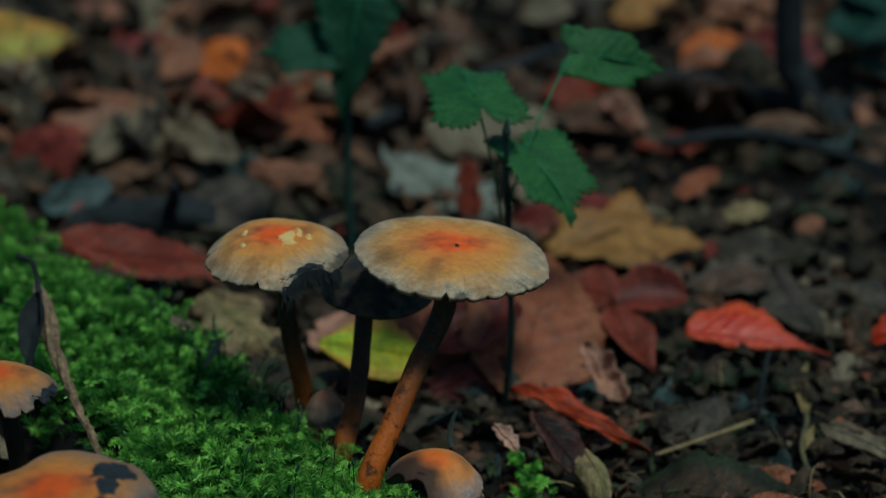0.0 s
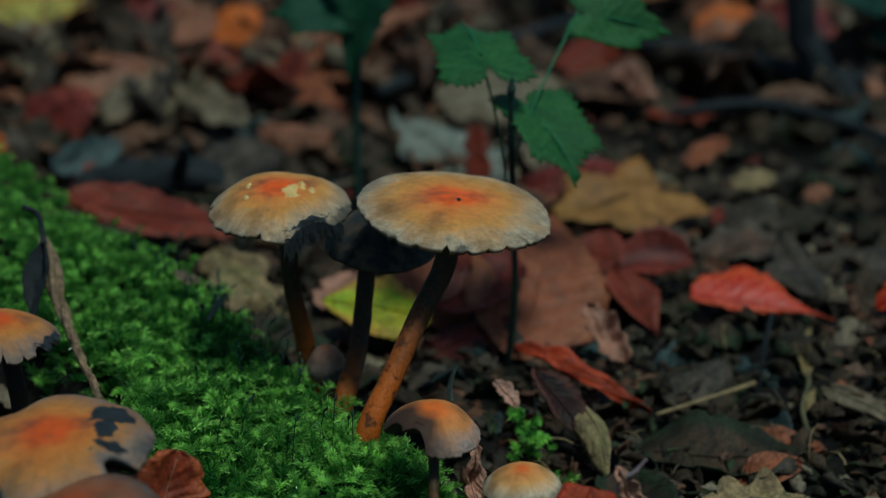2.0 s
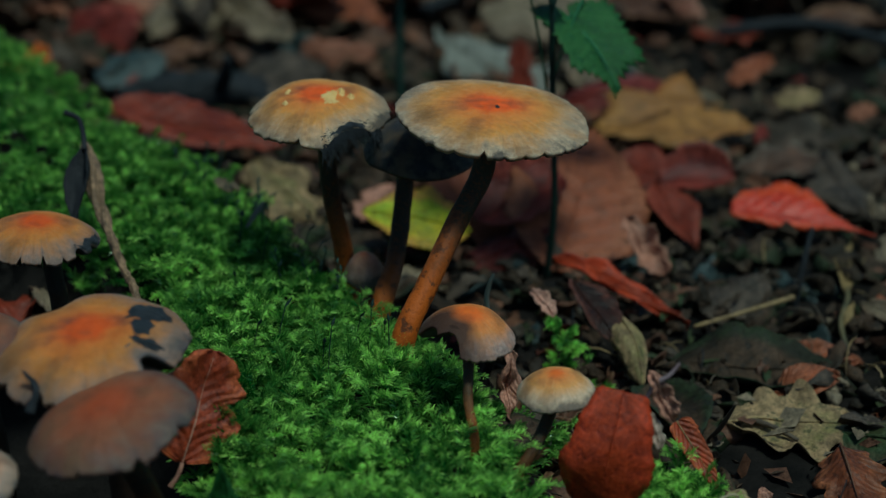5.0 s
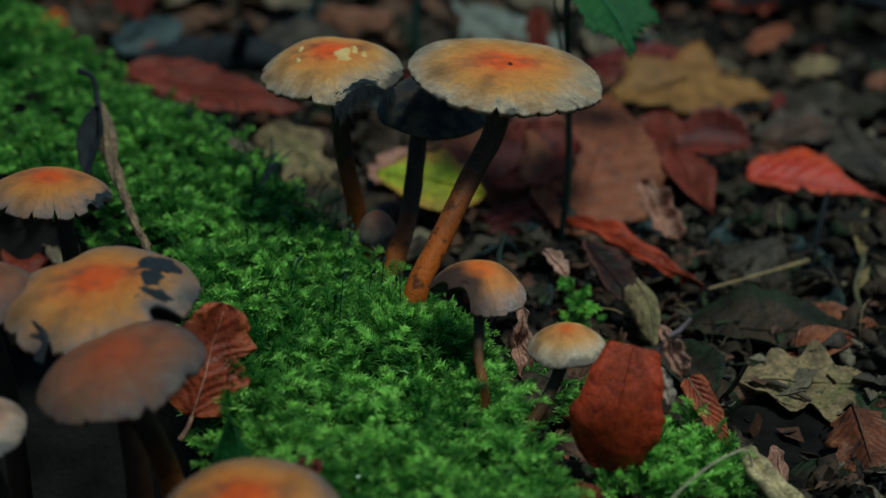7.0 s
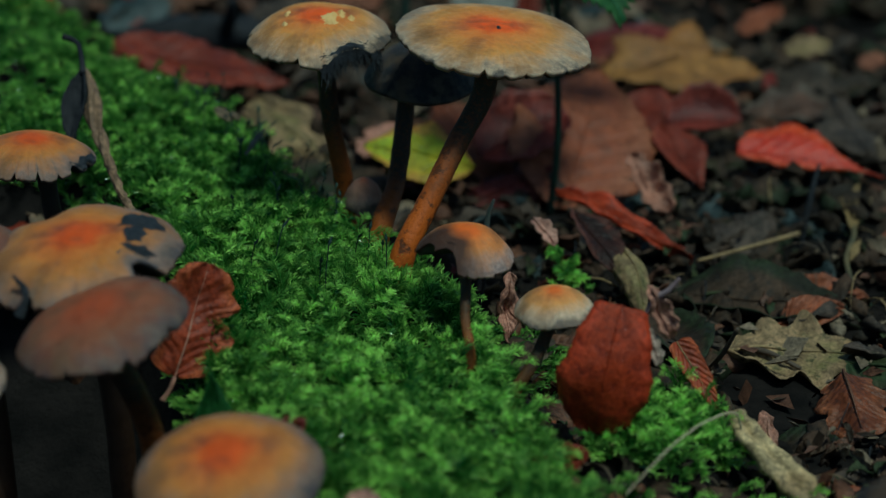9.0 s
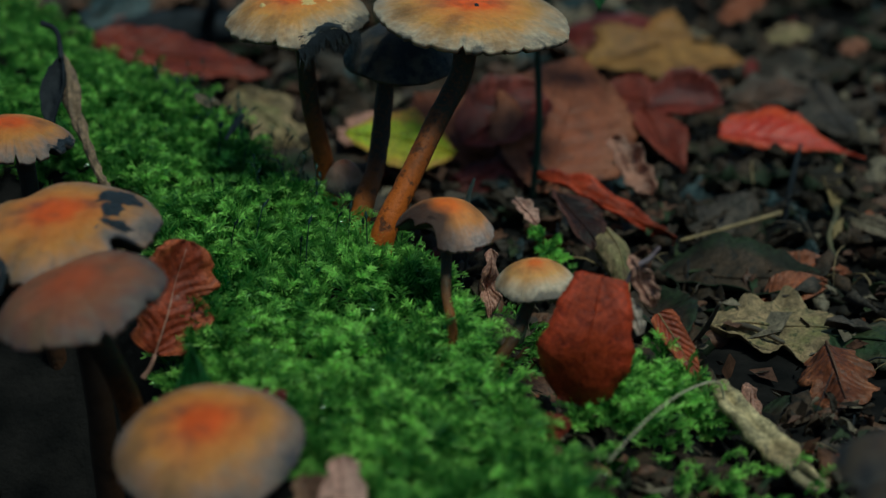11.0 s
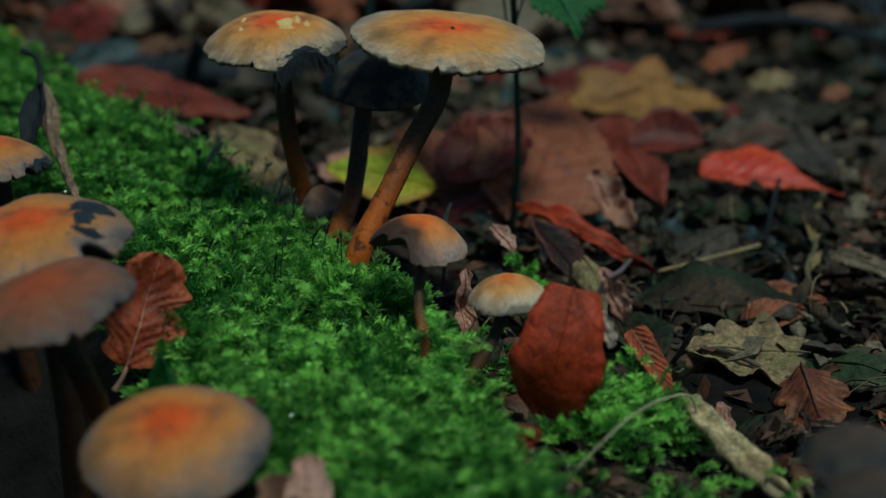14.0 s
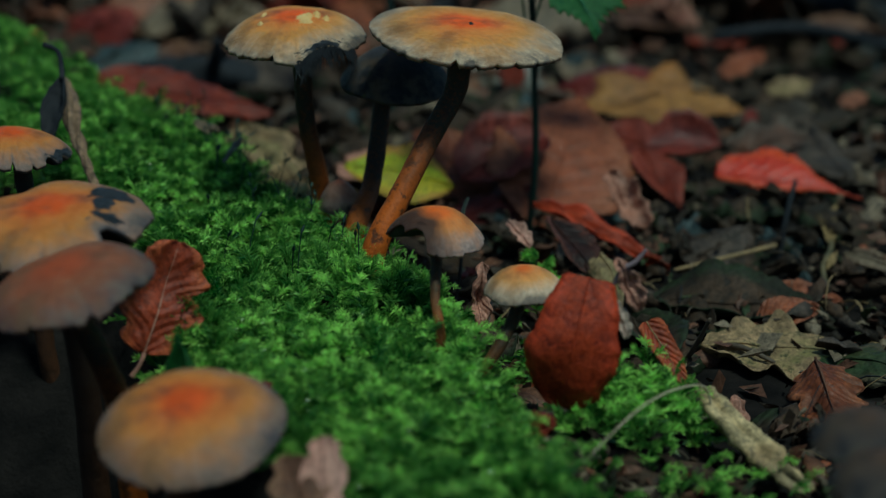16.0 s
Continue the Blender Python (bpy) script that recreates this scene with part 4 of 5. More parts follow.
M["dry"] = leaf_mat("leaf_dry_orange", (0.38, 0.060, 0.018), (0.24, 0.038, 0.015), (0.44, 0.095, 0.03), 0.45, 0.8, 0.12, (0.13, 0.03, 0.015))
M["pale_rot"] = leaf_mat("leaf_pale_rotting", (0.82, 0.60, 0.30), (0.34, 0.22, 0.10), None, 0.6, 0.2, 0.05, (0.03, 0.022, 0.015), stain=1.0)
L("fallen_leaf", "dull red leaf lying across the moss edge", "beech", (-0.1000, 0.1540, -0.0020), (-0.0490, 0.1540, -0.0140), (0.0, -0.10, 1), 0.028, "rust", arch=0.02, wave=0.08, ripple=0.006, seed=11, rib="rust")
L("fallen_leaf", "shiny red leaf with a curved tail over dark litter", "peak", (0.0763, 0.1240, -0.0164), (0.1156, 0.1210, -0.0212), (-0.05, -0.70, 1), 0.0290, "red", arch=0.05, curl=-0.5, wave=0.03, ripple=0.006, lower=0.28, seed=12, ribsize=0.00012)
L("fallen_leaf", "ochre maple leaf lying on the litter", "maple", (0.0765, 0.2080, -0.0130), (0.0380, 0.1780, -0.0150), (0.05, -0.22, 1), 0.048, "ochre", wave=0.12, arch=0.04, seed=13, stalk=0.012)
L("fallen_leaf", "large ribbed copper-brown leaf standing against the litter", "beech", (0.0300, 0.0960, -0.0260), (0.0400, 0.1480, -0.0030), (0.25, -0.7, 1), 0.040, "copper", arch=0.05, ripple=0.007, wave=0.03, seed=14)
L("fallen_leaf", "copper leaf crossing under a larger one", "beech", (0.0160, 0.1140, -0.0240), (-0.0060, 0.1320, -0.0100), (-0.1, -0.6, 1), 0.022, "copper", arch=0.05, ripple=0.006, wave=0.04, seed=15)
L("fallen_leaf", "wine-red leaf curled over the litter", "round", (0.0080, 0.1100, -0.0170), (0.0300, 0.1220, -0.0070), (0, -0.7, 1), 0.024, "wine", curl=0.9, wave=0.06, seed=16)
L("fallen_leaf", "crumpled dark red leaf in the shade of stems", "torn", (0.0060, 0.1000, -0.0260), (0.0280, 0.1060, -0.0180), (0, -0.6, 1), 0.022, "wine", curl=-0.8, wave=0.12, seed=17)
L("fallen_leaf", "dark red leaf rolled into a cup", "round", (0.0580, 0.1400, -0.0150), (0.0785, 0.1440, -0.0130), (0, -0.55, 1), 0.022, "wine", curl=1.3, wave=0.05, seed=18)
L("fallen_leaf", "muted red leaf beside a cupped leaf", "beech", (0.0450, 0.1560, -0.0140), (0.0600, 0.1460, -0.0150), (0, -0.6, 1), 0.020, "rust", wave=0.06, seed=19)
L("fallen_leaf", "narrow red leaf folded into the litter", "lance", (0.0560, 0.1340, -0.0130), (0.0670, 0.1100, -0.0230), (0.3, -0.6, 1), 0.014, "rust", fold=0.3, wave=0.05, seed=20)
L("fallen_leaf", "long red strip of leaf with a raised edge", "lance", (0.0285, 0.0760, -0.0140), (0.0625, 0.0650, -0.0262), (0.2, -0.45, 1), 0.0072, "front", arch=0.05, fold=0.45, wave=0.10, twist=0.45, seed=21)
L("fallen_leaf", "pinkish curled leaf scrap", "torn", (0.0470, 0.0990, -0.0110), (0.0570, 0.0900, -0.0235), (0.2, -0.8, 0.7), 0.0135, "pinkish", curl=1.2, wave=0.22, seed=22)
L("fallen_leaf", "grey-green leaf bent over at the edge of the moss", "beech", (0.0395, 0.0560, -0.0210), (0.0500, 0.0290, -0.0260), (0.35, -0.5, 1), 0.0135, "olive", arch=0.25, curl=-1.4, wave=0.06, seed=23)
L("fallen_leaf", "yellow and green leaf with browned margin", "beech", (0.0070, 0.1020, -0.0175), (-0.0215, 0.1010, -0.0125), (0, -0.6, 1), 0.0195, "yellow", arch=0.06, wave=0.05, seed=24)
L("fallen_leaf", "pale beige leaf propped behind the moss", "oak", (-0.0330, 0.1120, -0.0250), (-0.0560, 0.1360, -0.0120), (0.1, -0.5, 1), 0.022, "olive", wave=0.14, arch=0.05, seed=25)
L("fallen_leaf", "pinkish scrap of leaf behind the dark cap", "torn", (-0.0160, 0.1350, -0.0170), (-0.0230, 0.1150, -0.0200), (0, -0.6, 1), 0.014, "pinkish", wave=0.08, seed=26)
L("fallen_leaf", "mottled pale oak leaf with moss specks", "oak", (0.0675, 0.0135, -0.0265), (0.0963, 0.0160, -0.0275), (0.0, -0.2, 1), 0.030, "olive", wave=0.12, ripple=0.008, seed=27, nu=64, nv=8)
L("fallen_leaf", "brown folded leaf with pale midrib", "torn", (0.0898, -0.006, -0.0222), (0.0922, -0.024, -0.0277), (-0.15, -0.75, 0.75), 0.0200, "chestnut", fold=-0.45, arch=0.08, wave=0.10, seed=28, rib="brown", ribsize=0.0003)
L("fallen_leaf", "narrow copper leaf leaning on the moss", "wedge", (0.0537, -0.026, -0.0084), (0.0621, -0.033, -0.0194), (0.5, -0.9, 0.5), 0.0058, "dry", fold=0.35, wave=0.04, seed=29, rib="straw", ribsize=0.00016)
L("fallen_leaf", "large red leaf standing upright in the moss", "slab", (0.0420, -0.0435, 0.0057), (0.0379, -0.0465, -0.0194), (-0.1, -0.97, 0.12), 0.0178, "front", arch=0.17, wave=0.05, curl=-0.45, seed=31, ribsize=0.00018)
L("fallen_leaf", "cracked orange-brown dry leaf leaning on the moss", "torn", (-0.0421, -0.044, -0.0134), (-0.0369, -0.034, 0.0062), (0.45, -0.85, 0.45), 0.0210, "dry", fold=0.35, wave=0.10, ripple=0.012, seed=32, rib="pinkish", ribsize=0.0002, stalk=0.005, nu=60)
L("fallen_leaf", "pinkish dead leaf lying on the moss", "torn", (0.0002, -0.1010, -0.0048), (0.0015, -0.1110, -0.0175), (0.1, -0.7, 0.8), 0.0098, "blush", wave=0.06, seed=33)
L("fallen_leaf", "brown dead leaf under a pinkish one", "torn", (-0.0050, -0.1020, -0.0080), (0.0000, -0.1150, -0.0160), (0.1, -0.5, 0.8), 0.012, "brown", wave=0.06, seed=34)

# rolled leaf with a hooked stalk
ROLL = [(-0.0841, 0.0600, 0.0168), (-0.0820, 0.0548, 0.0149), (-0.0794, 0.0476, 0.0125), (-0.0758, 0.0383, 0.0092), (-0.0712, 0.0285, 0.0054), (-0.0660, 0.0177, 0.0015), (-0.0619, 0.0104, -0.0013), (-0.0593, 0.0073, -0.0132)]
ROLL_R = [0.0006, 0.0017, 0.0019, 0.0014, 0.0009, 0.0008, 0.0008, 0.0006]


def pleated(points, radii, pleats=4, sides=40, turn=70.0, deep=0.42, ragged=0.22):
    """a withered blade rolled into a ridged rope that twists more and more towards its tip"""
    bm = tube(points, radii, sides, True, 0.0, 5)
    lay, old = bm.verts.layers.float_vector.new("blade"), bm.verts.layers.float["along"]
    bm.verts.ensure_lookup_table()
    for i in range(len(bm.verts) // sides):
        ring = bm.verts[i * sides:(i + 1) * sides]
        mid = sum((v.co for v in ring), Vector()) / sides
        s = ring[0][old]
        for k, v in enumerate(ring):
            a = 2 * math.pi * k / sides
            v.co = mid + (v.co - mid) * (1 + deep * math.cos(pleats * a + turn * s ** 3) * step(0.0, 0.15, s) + ragged * noise.noise(Vector((math.cos(a) * 1.5, math.sin(a) * 1.5, s * 16 + pleats))))
            v[lay] = (s, 0.5 * math.sin(a), 0)
    return bm


def rolled_leaf():
    pts = [(-0.0629, 0.0125, 0.0003), (-0.0670, 0.0228, 0.0034), (-0.0722, 0.0331, 0.0065), (-0.0794, 0.0497, 0.0096), (-0.0836, 0.0590, 0.0137)]
    base = Vector(pts[0])
    ob = thing("rolled_leaf", "dry brown leaf rolled tight with a hooked stalk", "leaf", "fallen leaves", Matrix.Translation(base))
    bm = pleated([Vector(p) - base for p in ROLL], ROLL_R)
    part("blade", bm, M["tan_dark"], ob, "pleated dry blade twisted like a rope")
    hood, hl = frame_at((-0.0805, 0.0470, 0.0195), (-0.0815, 0.0350, 0.0040), (-0.3, -0.8, 0.4))
    b = part("dark_fold", blade("lance", hl, 0.0085, curl=1.5, wave=0.06, seed=36), M["bark"], ob, "dark inner fold of the rolled leaf")
    b.matrix_world = hood
    part("stalk", tube([Vector(p) - base for p in ((-0.0805, 0.0460, 0.0195), (-0.0818, 0.0500, 0.0228), (-0.0835, 0.0530, 0.0248), (-0.0868, 0.0540, 0.0258))], [0.0007, 0.0006, 0.0006, 0.0008], 8, False), M["bark"], ob)


M["tan_dark"] = leaf_mat("leaf_dry_brown", (0.40, 0.25, 0.14), (0.26, 0.155, 0.09), None, 0.5, 0.3, 0.1, (0.05, 0.03, 0.02))
rolled_leaf()

# limp leaf that hangs curled over the litter
CURL = [(0.0641, -0.036, -0.0191), (0.0654, -0.039, -0.0183), (0.0678, -0.043, -0.0205), (0.0738, -0.051, -0.0234), (0.0785, -0.056, -0.0257), (0.0836, -0.06, -0.0281)]


def curled_leaf():
    base = Vector(CURL[3])
    ob = thing("curled_leaf", "twisted pale dead leaf with holes of dark rot", "leaf", "fallen leaves", Matrix.Translation(base))
    part("blade", pleated([Vector(p) - base for p in CURL], [0.0006, 0.0016, 0.0019, 0.0026, 0.0019, 0.0013], 3, 36, 4.0, 0.40, 0.55), M["pale_rot"], ob)
    part("torn_flap", blade("torn", 0.012, 0.0045, curl=-1.2, wave=0.2, seed=91, nu=24, nv=4), M["brown"], ob, "brown torn flap along the edge").matrix_local = frame_at((0.0005, -0.0005, -0.0015), (0.0075, -0.0075, -0.0045), (-0.3, -0.8, 0.5))[0]


curled_leaf()

# leaves further off
FAR = [
    ("yellow-green leaf fading at the edge", "beech", (-0.181, 0.350, -0.012), (-0.144, 0.410, -0.002), (0, -0.5, 1), 0.045, "ochre_y"),
    ("bright orange round leaf in dark litter", "round", (-0.098, 0.425, -0.016), (-0.076, 0.420, -0.010), (0, -0.9, 0.8), 0.026, "orange"),
    ("orange-brown leaf lying flat", "beech", (-0.072, 0.352, -0.012), (-0.036, 0.308, -0.016), (0.1, -0.5, 1), 0.030, "copper"),
    ("wine-red hollow curled leaf", "round", (-0.150, 0.300, -0.018), (-0.120, 0.285, -0.016), (0, -0.8, 0.8), 0.034, "wine"),
    ("brown arched leaf beside a hollow leaf", "beech", (-0.100, 0.340, -0.012), (-0.135, 0.310, -0.010), (0, -0.7, 1), 0.036, "copper_dull"),
    ("pale bent leaf edge in litter", "lance", (-0.118, 0.290, -0.018), (-0.092, 0.355, -0.006), (0.4, -0.5, 1), 0.014, "tan"),
    ("slate-grey wet leaf behind the moss", "torn", (-0.120, 0.224, -0.016), (-0.100, 0.236, -0.010), (0, -0.7, 1), 0.022, "slate"),
    ("small orange leaf by the moss", "torn", (-0.150, 0.222, -0.014), (-0.132, 0.214, -0.006), (0, -0.8, 1), 0.020, "orange"),
    ("pale grey-green leaf propped on the litter", "oak", (-0.012, 0.277, -0.010), (0.026, 0.232, -0.019), (-0.1, -0.4, 1), 0.034, "pale"),
    ("pale beige leaf lying behind the mushrooms", "torn", (0.002, 0.300, -0.010), (0.046, 0.320, -0.008), (0, -0.45, 1), 0.046, "tan"),
    ("dark red leaf in shade behind a seedling", "beech", (0.030, 0.232, -0.020), (0.066, 0.222, -0.012), (0, -0.6, 1), 0.028, "wine"),
    ("small rust-red upright leaf", "torn", (0.018, 0.226, -0.022), (0.016, 0.234, 0.000), (0.2, -1, 0.3), 0.012, "rust"),
    ("brown leaf lying in deep shade", "beech", (0.050, 0.360, -0.014), (0.078, 0.320, -0.012), (0, -0.5, 1), 0.032, "brown"),
    ("pinkish pale leaf scrap", "torn", (0.066, 0.345, -0.008), (0.080, 0.320, -0.012), (0, -0.6, 1), 0.014, "pinkish"),
    ("ochre leaf at the back of the litter", "maple", (0.115, 0.560, -0.012), (0.060, 0.540, -0.012), (0, -0.6, 1), 0.060, "ochre"),
    ("orange leaf under dark twigs", "beech", (0.105, 0.440, -0.014), (0.138, 0.438, -0.012), (0, -0.5, 1), 0.026, "orange"),
    ("dull wine-red leaf by a sapling", "beech", (0.146, 0.500, -0.010), (0.158, 0.420, -0.014), (0, -0.5, 1), 0.030, "wine"),
    ("tan leaf folded by a sapling", "lance", (0.118, 0.330, -0.014), (0.150, 0.320, -0.012), (0, -0.5, 1), 0.015, "brown"),
    ("pale strip of leaf by a sapling", "lance", (0.128, 0.395, -0.008), (0.148, 0.322, -0.010), (0, -0.5, 1), 0.010, "tan"),
    ("large grey-brown leaf lying flat", "torn", (0.085, 0.205, -0.022), (0.125, 0.180, -0.022), (0, -0.25, 1), 0.032, "mud"),
    ("grey-brown leaf pressed into the litter", "oak", (0.105, 0.170, -0.022), (0.145, 0.150, -0.022), (0, -0.3, 1), 0.034, "mud"),
    ("small pale green scrap of leaf", "torn", (0.098, 0.222, -0.014), (0.112, 0.226, -0.012), (0, -0.7, 1), 0.012, "olive"),
    ("pinkish scrap at the edge of the shade", "torn", (0.120, 0.216, -0.016), (0.129, 0.220, -0.014), (0, -0.7, 1), 0.008, "copper_dull"),
    ("red scrap of leaf in the litter", "torn", (0.128, 0.130, -0.020), (0.142, 0.128, -0.014), (0, -0.7, 1), 0.012, "red"),
    ("pale leaf edge curled in the litter", "lance", (0.106, 0.080, -0.024), (0.124, 0.060, -0.024), (0, -0.7, 1), 0.008, "tan"),
    ("copper leaf half buried in litter", "beech", (0.084, 0.052, -0.029), (0.102, 0.047, -0.026), (0, -0.4, 1), 0.011, "copper"),
    ("dark green-grey wet leaf in litter", "beech", (0.056, 0.046, -0.028), (0.100, 0.036, -0.029), (0, -0.3, 1), 0.022, "rot"),
    ("brown wet leaf with pale blotches", "beech", (0.052, 0.030, -0.027), (0.060, 0.002, -0.028), (0.1, -0.3, 1), 0.020, "rot"),
    ("tan strip of leaf leaning on brown ones", "lance", (-0.1125, 0.2732, -0.014), (-0.1059, 0.3362, -0.008), (0.5, -0.5, 1), 0.016, "tan"),
    ("pale torn leaf in the litter", "torn", (-0.0933, 0.3198, -0.012), (-0.0643, 0.2690, -0.012), (0, -0.6, 1), 0.022, "tan"),
    ("dusty pink leaf standing in the litter", "beech", (-0.1080, 0.3942, -0.014), (-0.0970, 0.4218, -0.004), (0.3, -0.7, 0.8), 0.022, "copper_dull"),
    ("purple-brown leaf in the litter", "beech", (-0.1278, 0.4027, -0.012), (-0.1134, 0.4367, -0.004), (0, -0.6, 1), 0.028, "wine"),
    ("brown leaf far back in the litter", "beech", (-0.1695, 0.5256, -0.012), (-0.1419, 0.4685, -0.010), (0, -0.6, 1), 0.034, "copper_dull"),
    ("broad beige leaf at the back of the litter", "beech", (0.1236, 0.5347, -0.008), (0.1660, 0.5343, -0.004), (0, -0.7, 0.8), 0.036, "copper_dull"),
    ("beige leaf in deep shade", "beech", (0.0380, 0.5094, -0.010), (0.0640, 0.5077, -0.006), (0, -0.7, 0.8), 0.020, "tan"),
    ("pink-brown leaf beside a root", "beech", (0.1614, 0.3358, -0.012), (0.1830, 0.3502, -0.008), (0, -0.7, 0.8), 0.024, "copper_dull"),
    ("brown-orange leaf beside an ochre one", "torn", (0.0850, 0.2420, -0.014), (0.0990, 0.2540, -0.008), (0, -0.7, 0.8), 0.012, "copper"),
    ("grey-brown leaf behind a mushroom cap", "beech", (-0.0720, 0.2081, -0.014), (-0.0450, 0.2296, -0.010), (0, -0.7, 1), 0.026, "mud"),
    ("brown ragged leaf on dark litter", "torn", (-0.0582, 0.2659, -0.012), (-0.0322, 0.2537, -0.012), (0, -0.7, 1), 0.020, "copper_dull"),
    ("greenish tan leaf on dark litter", "torn", (-0.0760, 0.3727, -0.012), (-0.0500, 0.3800, -0.010), (0, -0.7, 1), 0.022, "olive"),
    ("rust-red leaf under a green seedling", "beech", (-0.0453, 0.3394, -0.012), (-0.0326, 0.3720, -0.004), (0.2, -0.7, 0.9), 0.026, "copper"),
    ("red-brown leaf behind a seedling", "torn", (0.0480, 0.3586, -0.012), (0.0727, 0.3981, -0.008), (0, -0.7, 1), 0.026, "rust"),
    ("flat grey-brown leaf in the open litter", "oak", (0.0800, 0.1675, -0.020), (0.1120, 0.1756, -0.018), (0, -0.3, 1), 0.024, "copper_dark"),
    ("dull tan leaf with a dark edge", "oak", (0.1071, 0.1800, -0.018), (0.1117, 0.1300, -0.018), (0.1, -0.4, 1), 0.022, "mud"),
    ("brown leaf half under a straw", "torn", (0.0666, 0.0731, -0.026), (0.0834, 0.0875, -0.022), (0, -0.5, 1), 0.020, "mud"),
    ("dark red-brown leaf folded beside the moss tuft", "beech", (0.0333, 0.055, -0.0116), (0.0428, 0.038, -0.0194), (0.5, -0.5, 0.8), 0.013, "dark_wine"),
    ("small copper leaf sunk in wet litter", "beech", (0.0800, 0.0310, -0.028), (0.0950, 0.0340, -0.024), (0, -0.5, 1), 0.010, "copper"),
    ("speckled brown leaf pressed flat", "torn", (0.0555, 0.0500, -0.028), (0.0640, 0.0180, -0.029), (0, -0.3, 1), 0.022, "mud"),
    ("mossy film on a rotten leaf", "torn", (0.0640, 0.0420, -0.027), (0.0960, 0.0520, -0.026), (0, -0.3, 1), 0.026, "green_rot"),
    ("mossy lump of rotting leaf beside the oak leaf", "torn", (0.0930, 0.0120, -0.027), (0.1120, 0.0000, -0.026), (0, -0.4, 1), 0.022, "green_rot"),
    ("cream curl of dead leaf behind a red leaf", "torn", (0.0468, -0.0430, 0.0012), (0.0494, -0.0440, -0.0058), (0.5, -0.8, 0.3), 0.0042, "cream"),
    ("pinkish curl of leaf beside the moss", "torn", (0.020, 0.0, -0.006), (0.020, -0.004, -0.020), (0.4, -0.8, 0.4), 0.006, "pinkish"),
    ("pale pink rolled leaf scrap", "torn", (0.0239, 0.04, -0.0083), (0.0293, 0.036, -0.0129), (0.3, -0.8, 0.6), 0.006, "blush"),
    ("pale curled tip behind a red leaf", "torn", (0.047, -0.042, 0.009), (0.0515, -0.042, -0.001), (0.3, -0.8, 0.3), 0.006, "pinkish"),
    ("pinkish curled scrap beside the oak leaf", "torn", (0.0722, -0.021, -0.025), (0.0740, -0.029, -0.032), (0.4, -0.8, 0.5), 0.006, "pinkish"),
    ("black wet leaf rolled in the shade", "beech", (0.072, -0.024, -0.032), (0.090, -0.036, -0.030), (0, -0.3, 1), 0.018, "rot"),
    ("brown crumpled leaf at the bottom of the litter", "oak", (0.090, -0.038, -0.034), (0.112, -0.030, -0.028), (0, -0.3, 1), 0.018, "brown"),
    ("red-brown scrap under the upright leaf", "torn", (0.026, -0.058, -0.022), (0.037, -0.062, -0.016), (0, -0.7, 0.8), 0.008, "rust"),
    ("dull green leaf standing in the dark moss edge", "lance", (-0.028, -0.072, -0.020), (-0.030, -0.070, 0.000), (0.1, -1, 0.2), 0.009, "moss_leaf"),
    ("dark red scrap in the moss", "torn", (-0.0195, -0.070, -0.010), (-0.013, -0.072, -0.008), (0, -0.7, 0.8), 0.006, "wine"),
]
M["copper_dull"] = leaf_mat("leaf_dull_copper", (0.34, 0.13, 0.07), (0.26, 0.10, 0.055), None, 0.45, 0.7, 0.1, (0.10, 0.04, 0.025), stain=0.4)
M["moss_leaf"] = leaf_mat("leaf_moss_green", (0.035, 0.12, 0.02), (0.05, 0.15, 0.03), None, 0.5, 0.4, 0.4, (0.02, 0.07, 0.015), stain=0.4)
M["dark_wine"] = leaf_mat("leaf_dark_wine", (0.022, 0.010, 0.008), (0.045, 0.015, 0.010), (0.09, 0.03, 0.02), 0.5, 0.4, 0.0, (0.012, 0.008, 0.007), 0.18)
M["green_rot"] = leaf_mat("leaf_mossy_rot", (0.055, 0.060, 0.020), (0.030, 0.048, 0.018), (0.10, 0.075, 0.04), 0.6, 0.4, 0.0, (0.022, 0.024, 0.012), 0.2)
M["cream"] = leaf_mat("leaf_cream", (0.75, 0.58, 0.46), (0.60, 0.36, 0.26), None, 0.5, 0.3, 0.15, (0.3, 0.16, 0.1))
M["copper_dark"] = leaf_mat("leaf_dark_copper", (0.13, 0.065, 0.040), (0.085, 0.046, 0.032), (0.10, 0.075, 0.055), 0.55, 0.6, 0.0, (0.04, 0.025, 0.018), 0.2)
M["ochre_y"] = leaf_mat("leaf_yellowing", (0.50, 0.42, 0.08), (0.52, 0.37, 0.08), (0.62, 0.26, 0.04), 0.5, 0.5, 0.15, (0.2, 0.15, 0.04))
M["mud"] = leaf_mat("leaf_muddy", (0.055, 0.040, 0.030), (0.105, 0.072, 0.052), (0.075, 0.052, 0.036), 0.6, 0.6, 0.0, (0.03, 0.026, 0.02), 0.18)
for i, (lab, shape, b, t, nrm, w, mt) in enumerate(FAR):
    L("fallen_leaf", lab, shape, b, t, nrm, w, mt, wave=0.22 if mt == "pinkish" else 0.09, curl=R.choice((-0.7, 0.6, 0.9, -0.4)), arch=R.uniform(-0.02, 0.1), seed=60 + i, nu=28, nv=4)

# ---- twigs, straws and scraps ----
def stick(name, label, pts, radii, material, category="twig", sides=8):
    base = Vector(pts[0])
    me = to_mesh(name, tube([Vector(p) - base for p in pts], radii, sides, False, 0.15, len(pts)), M[material])
    ob = new(name, me)
    ob.matrix_world = Matrix.Translation(base)
    return tagged(ob, label, category, "twigs and straws")


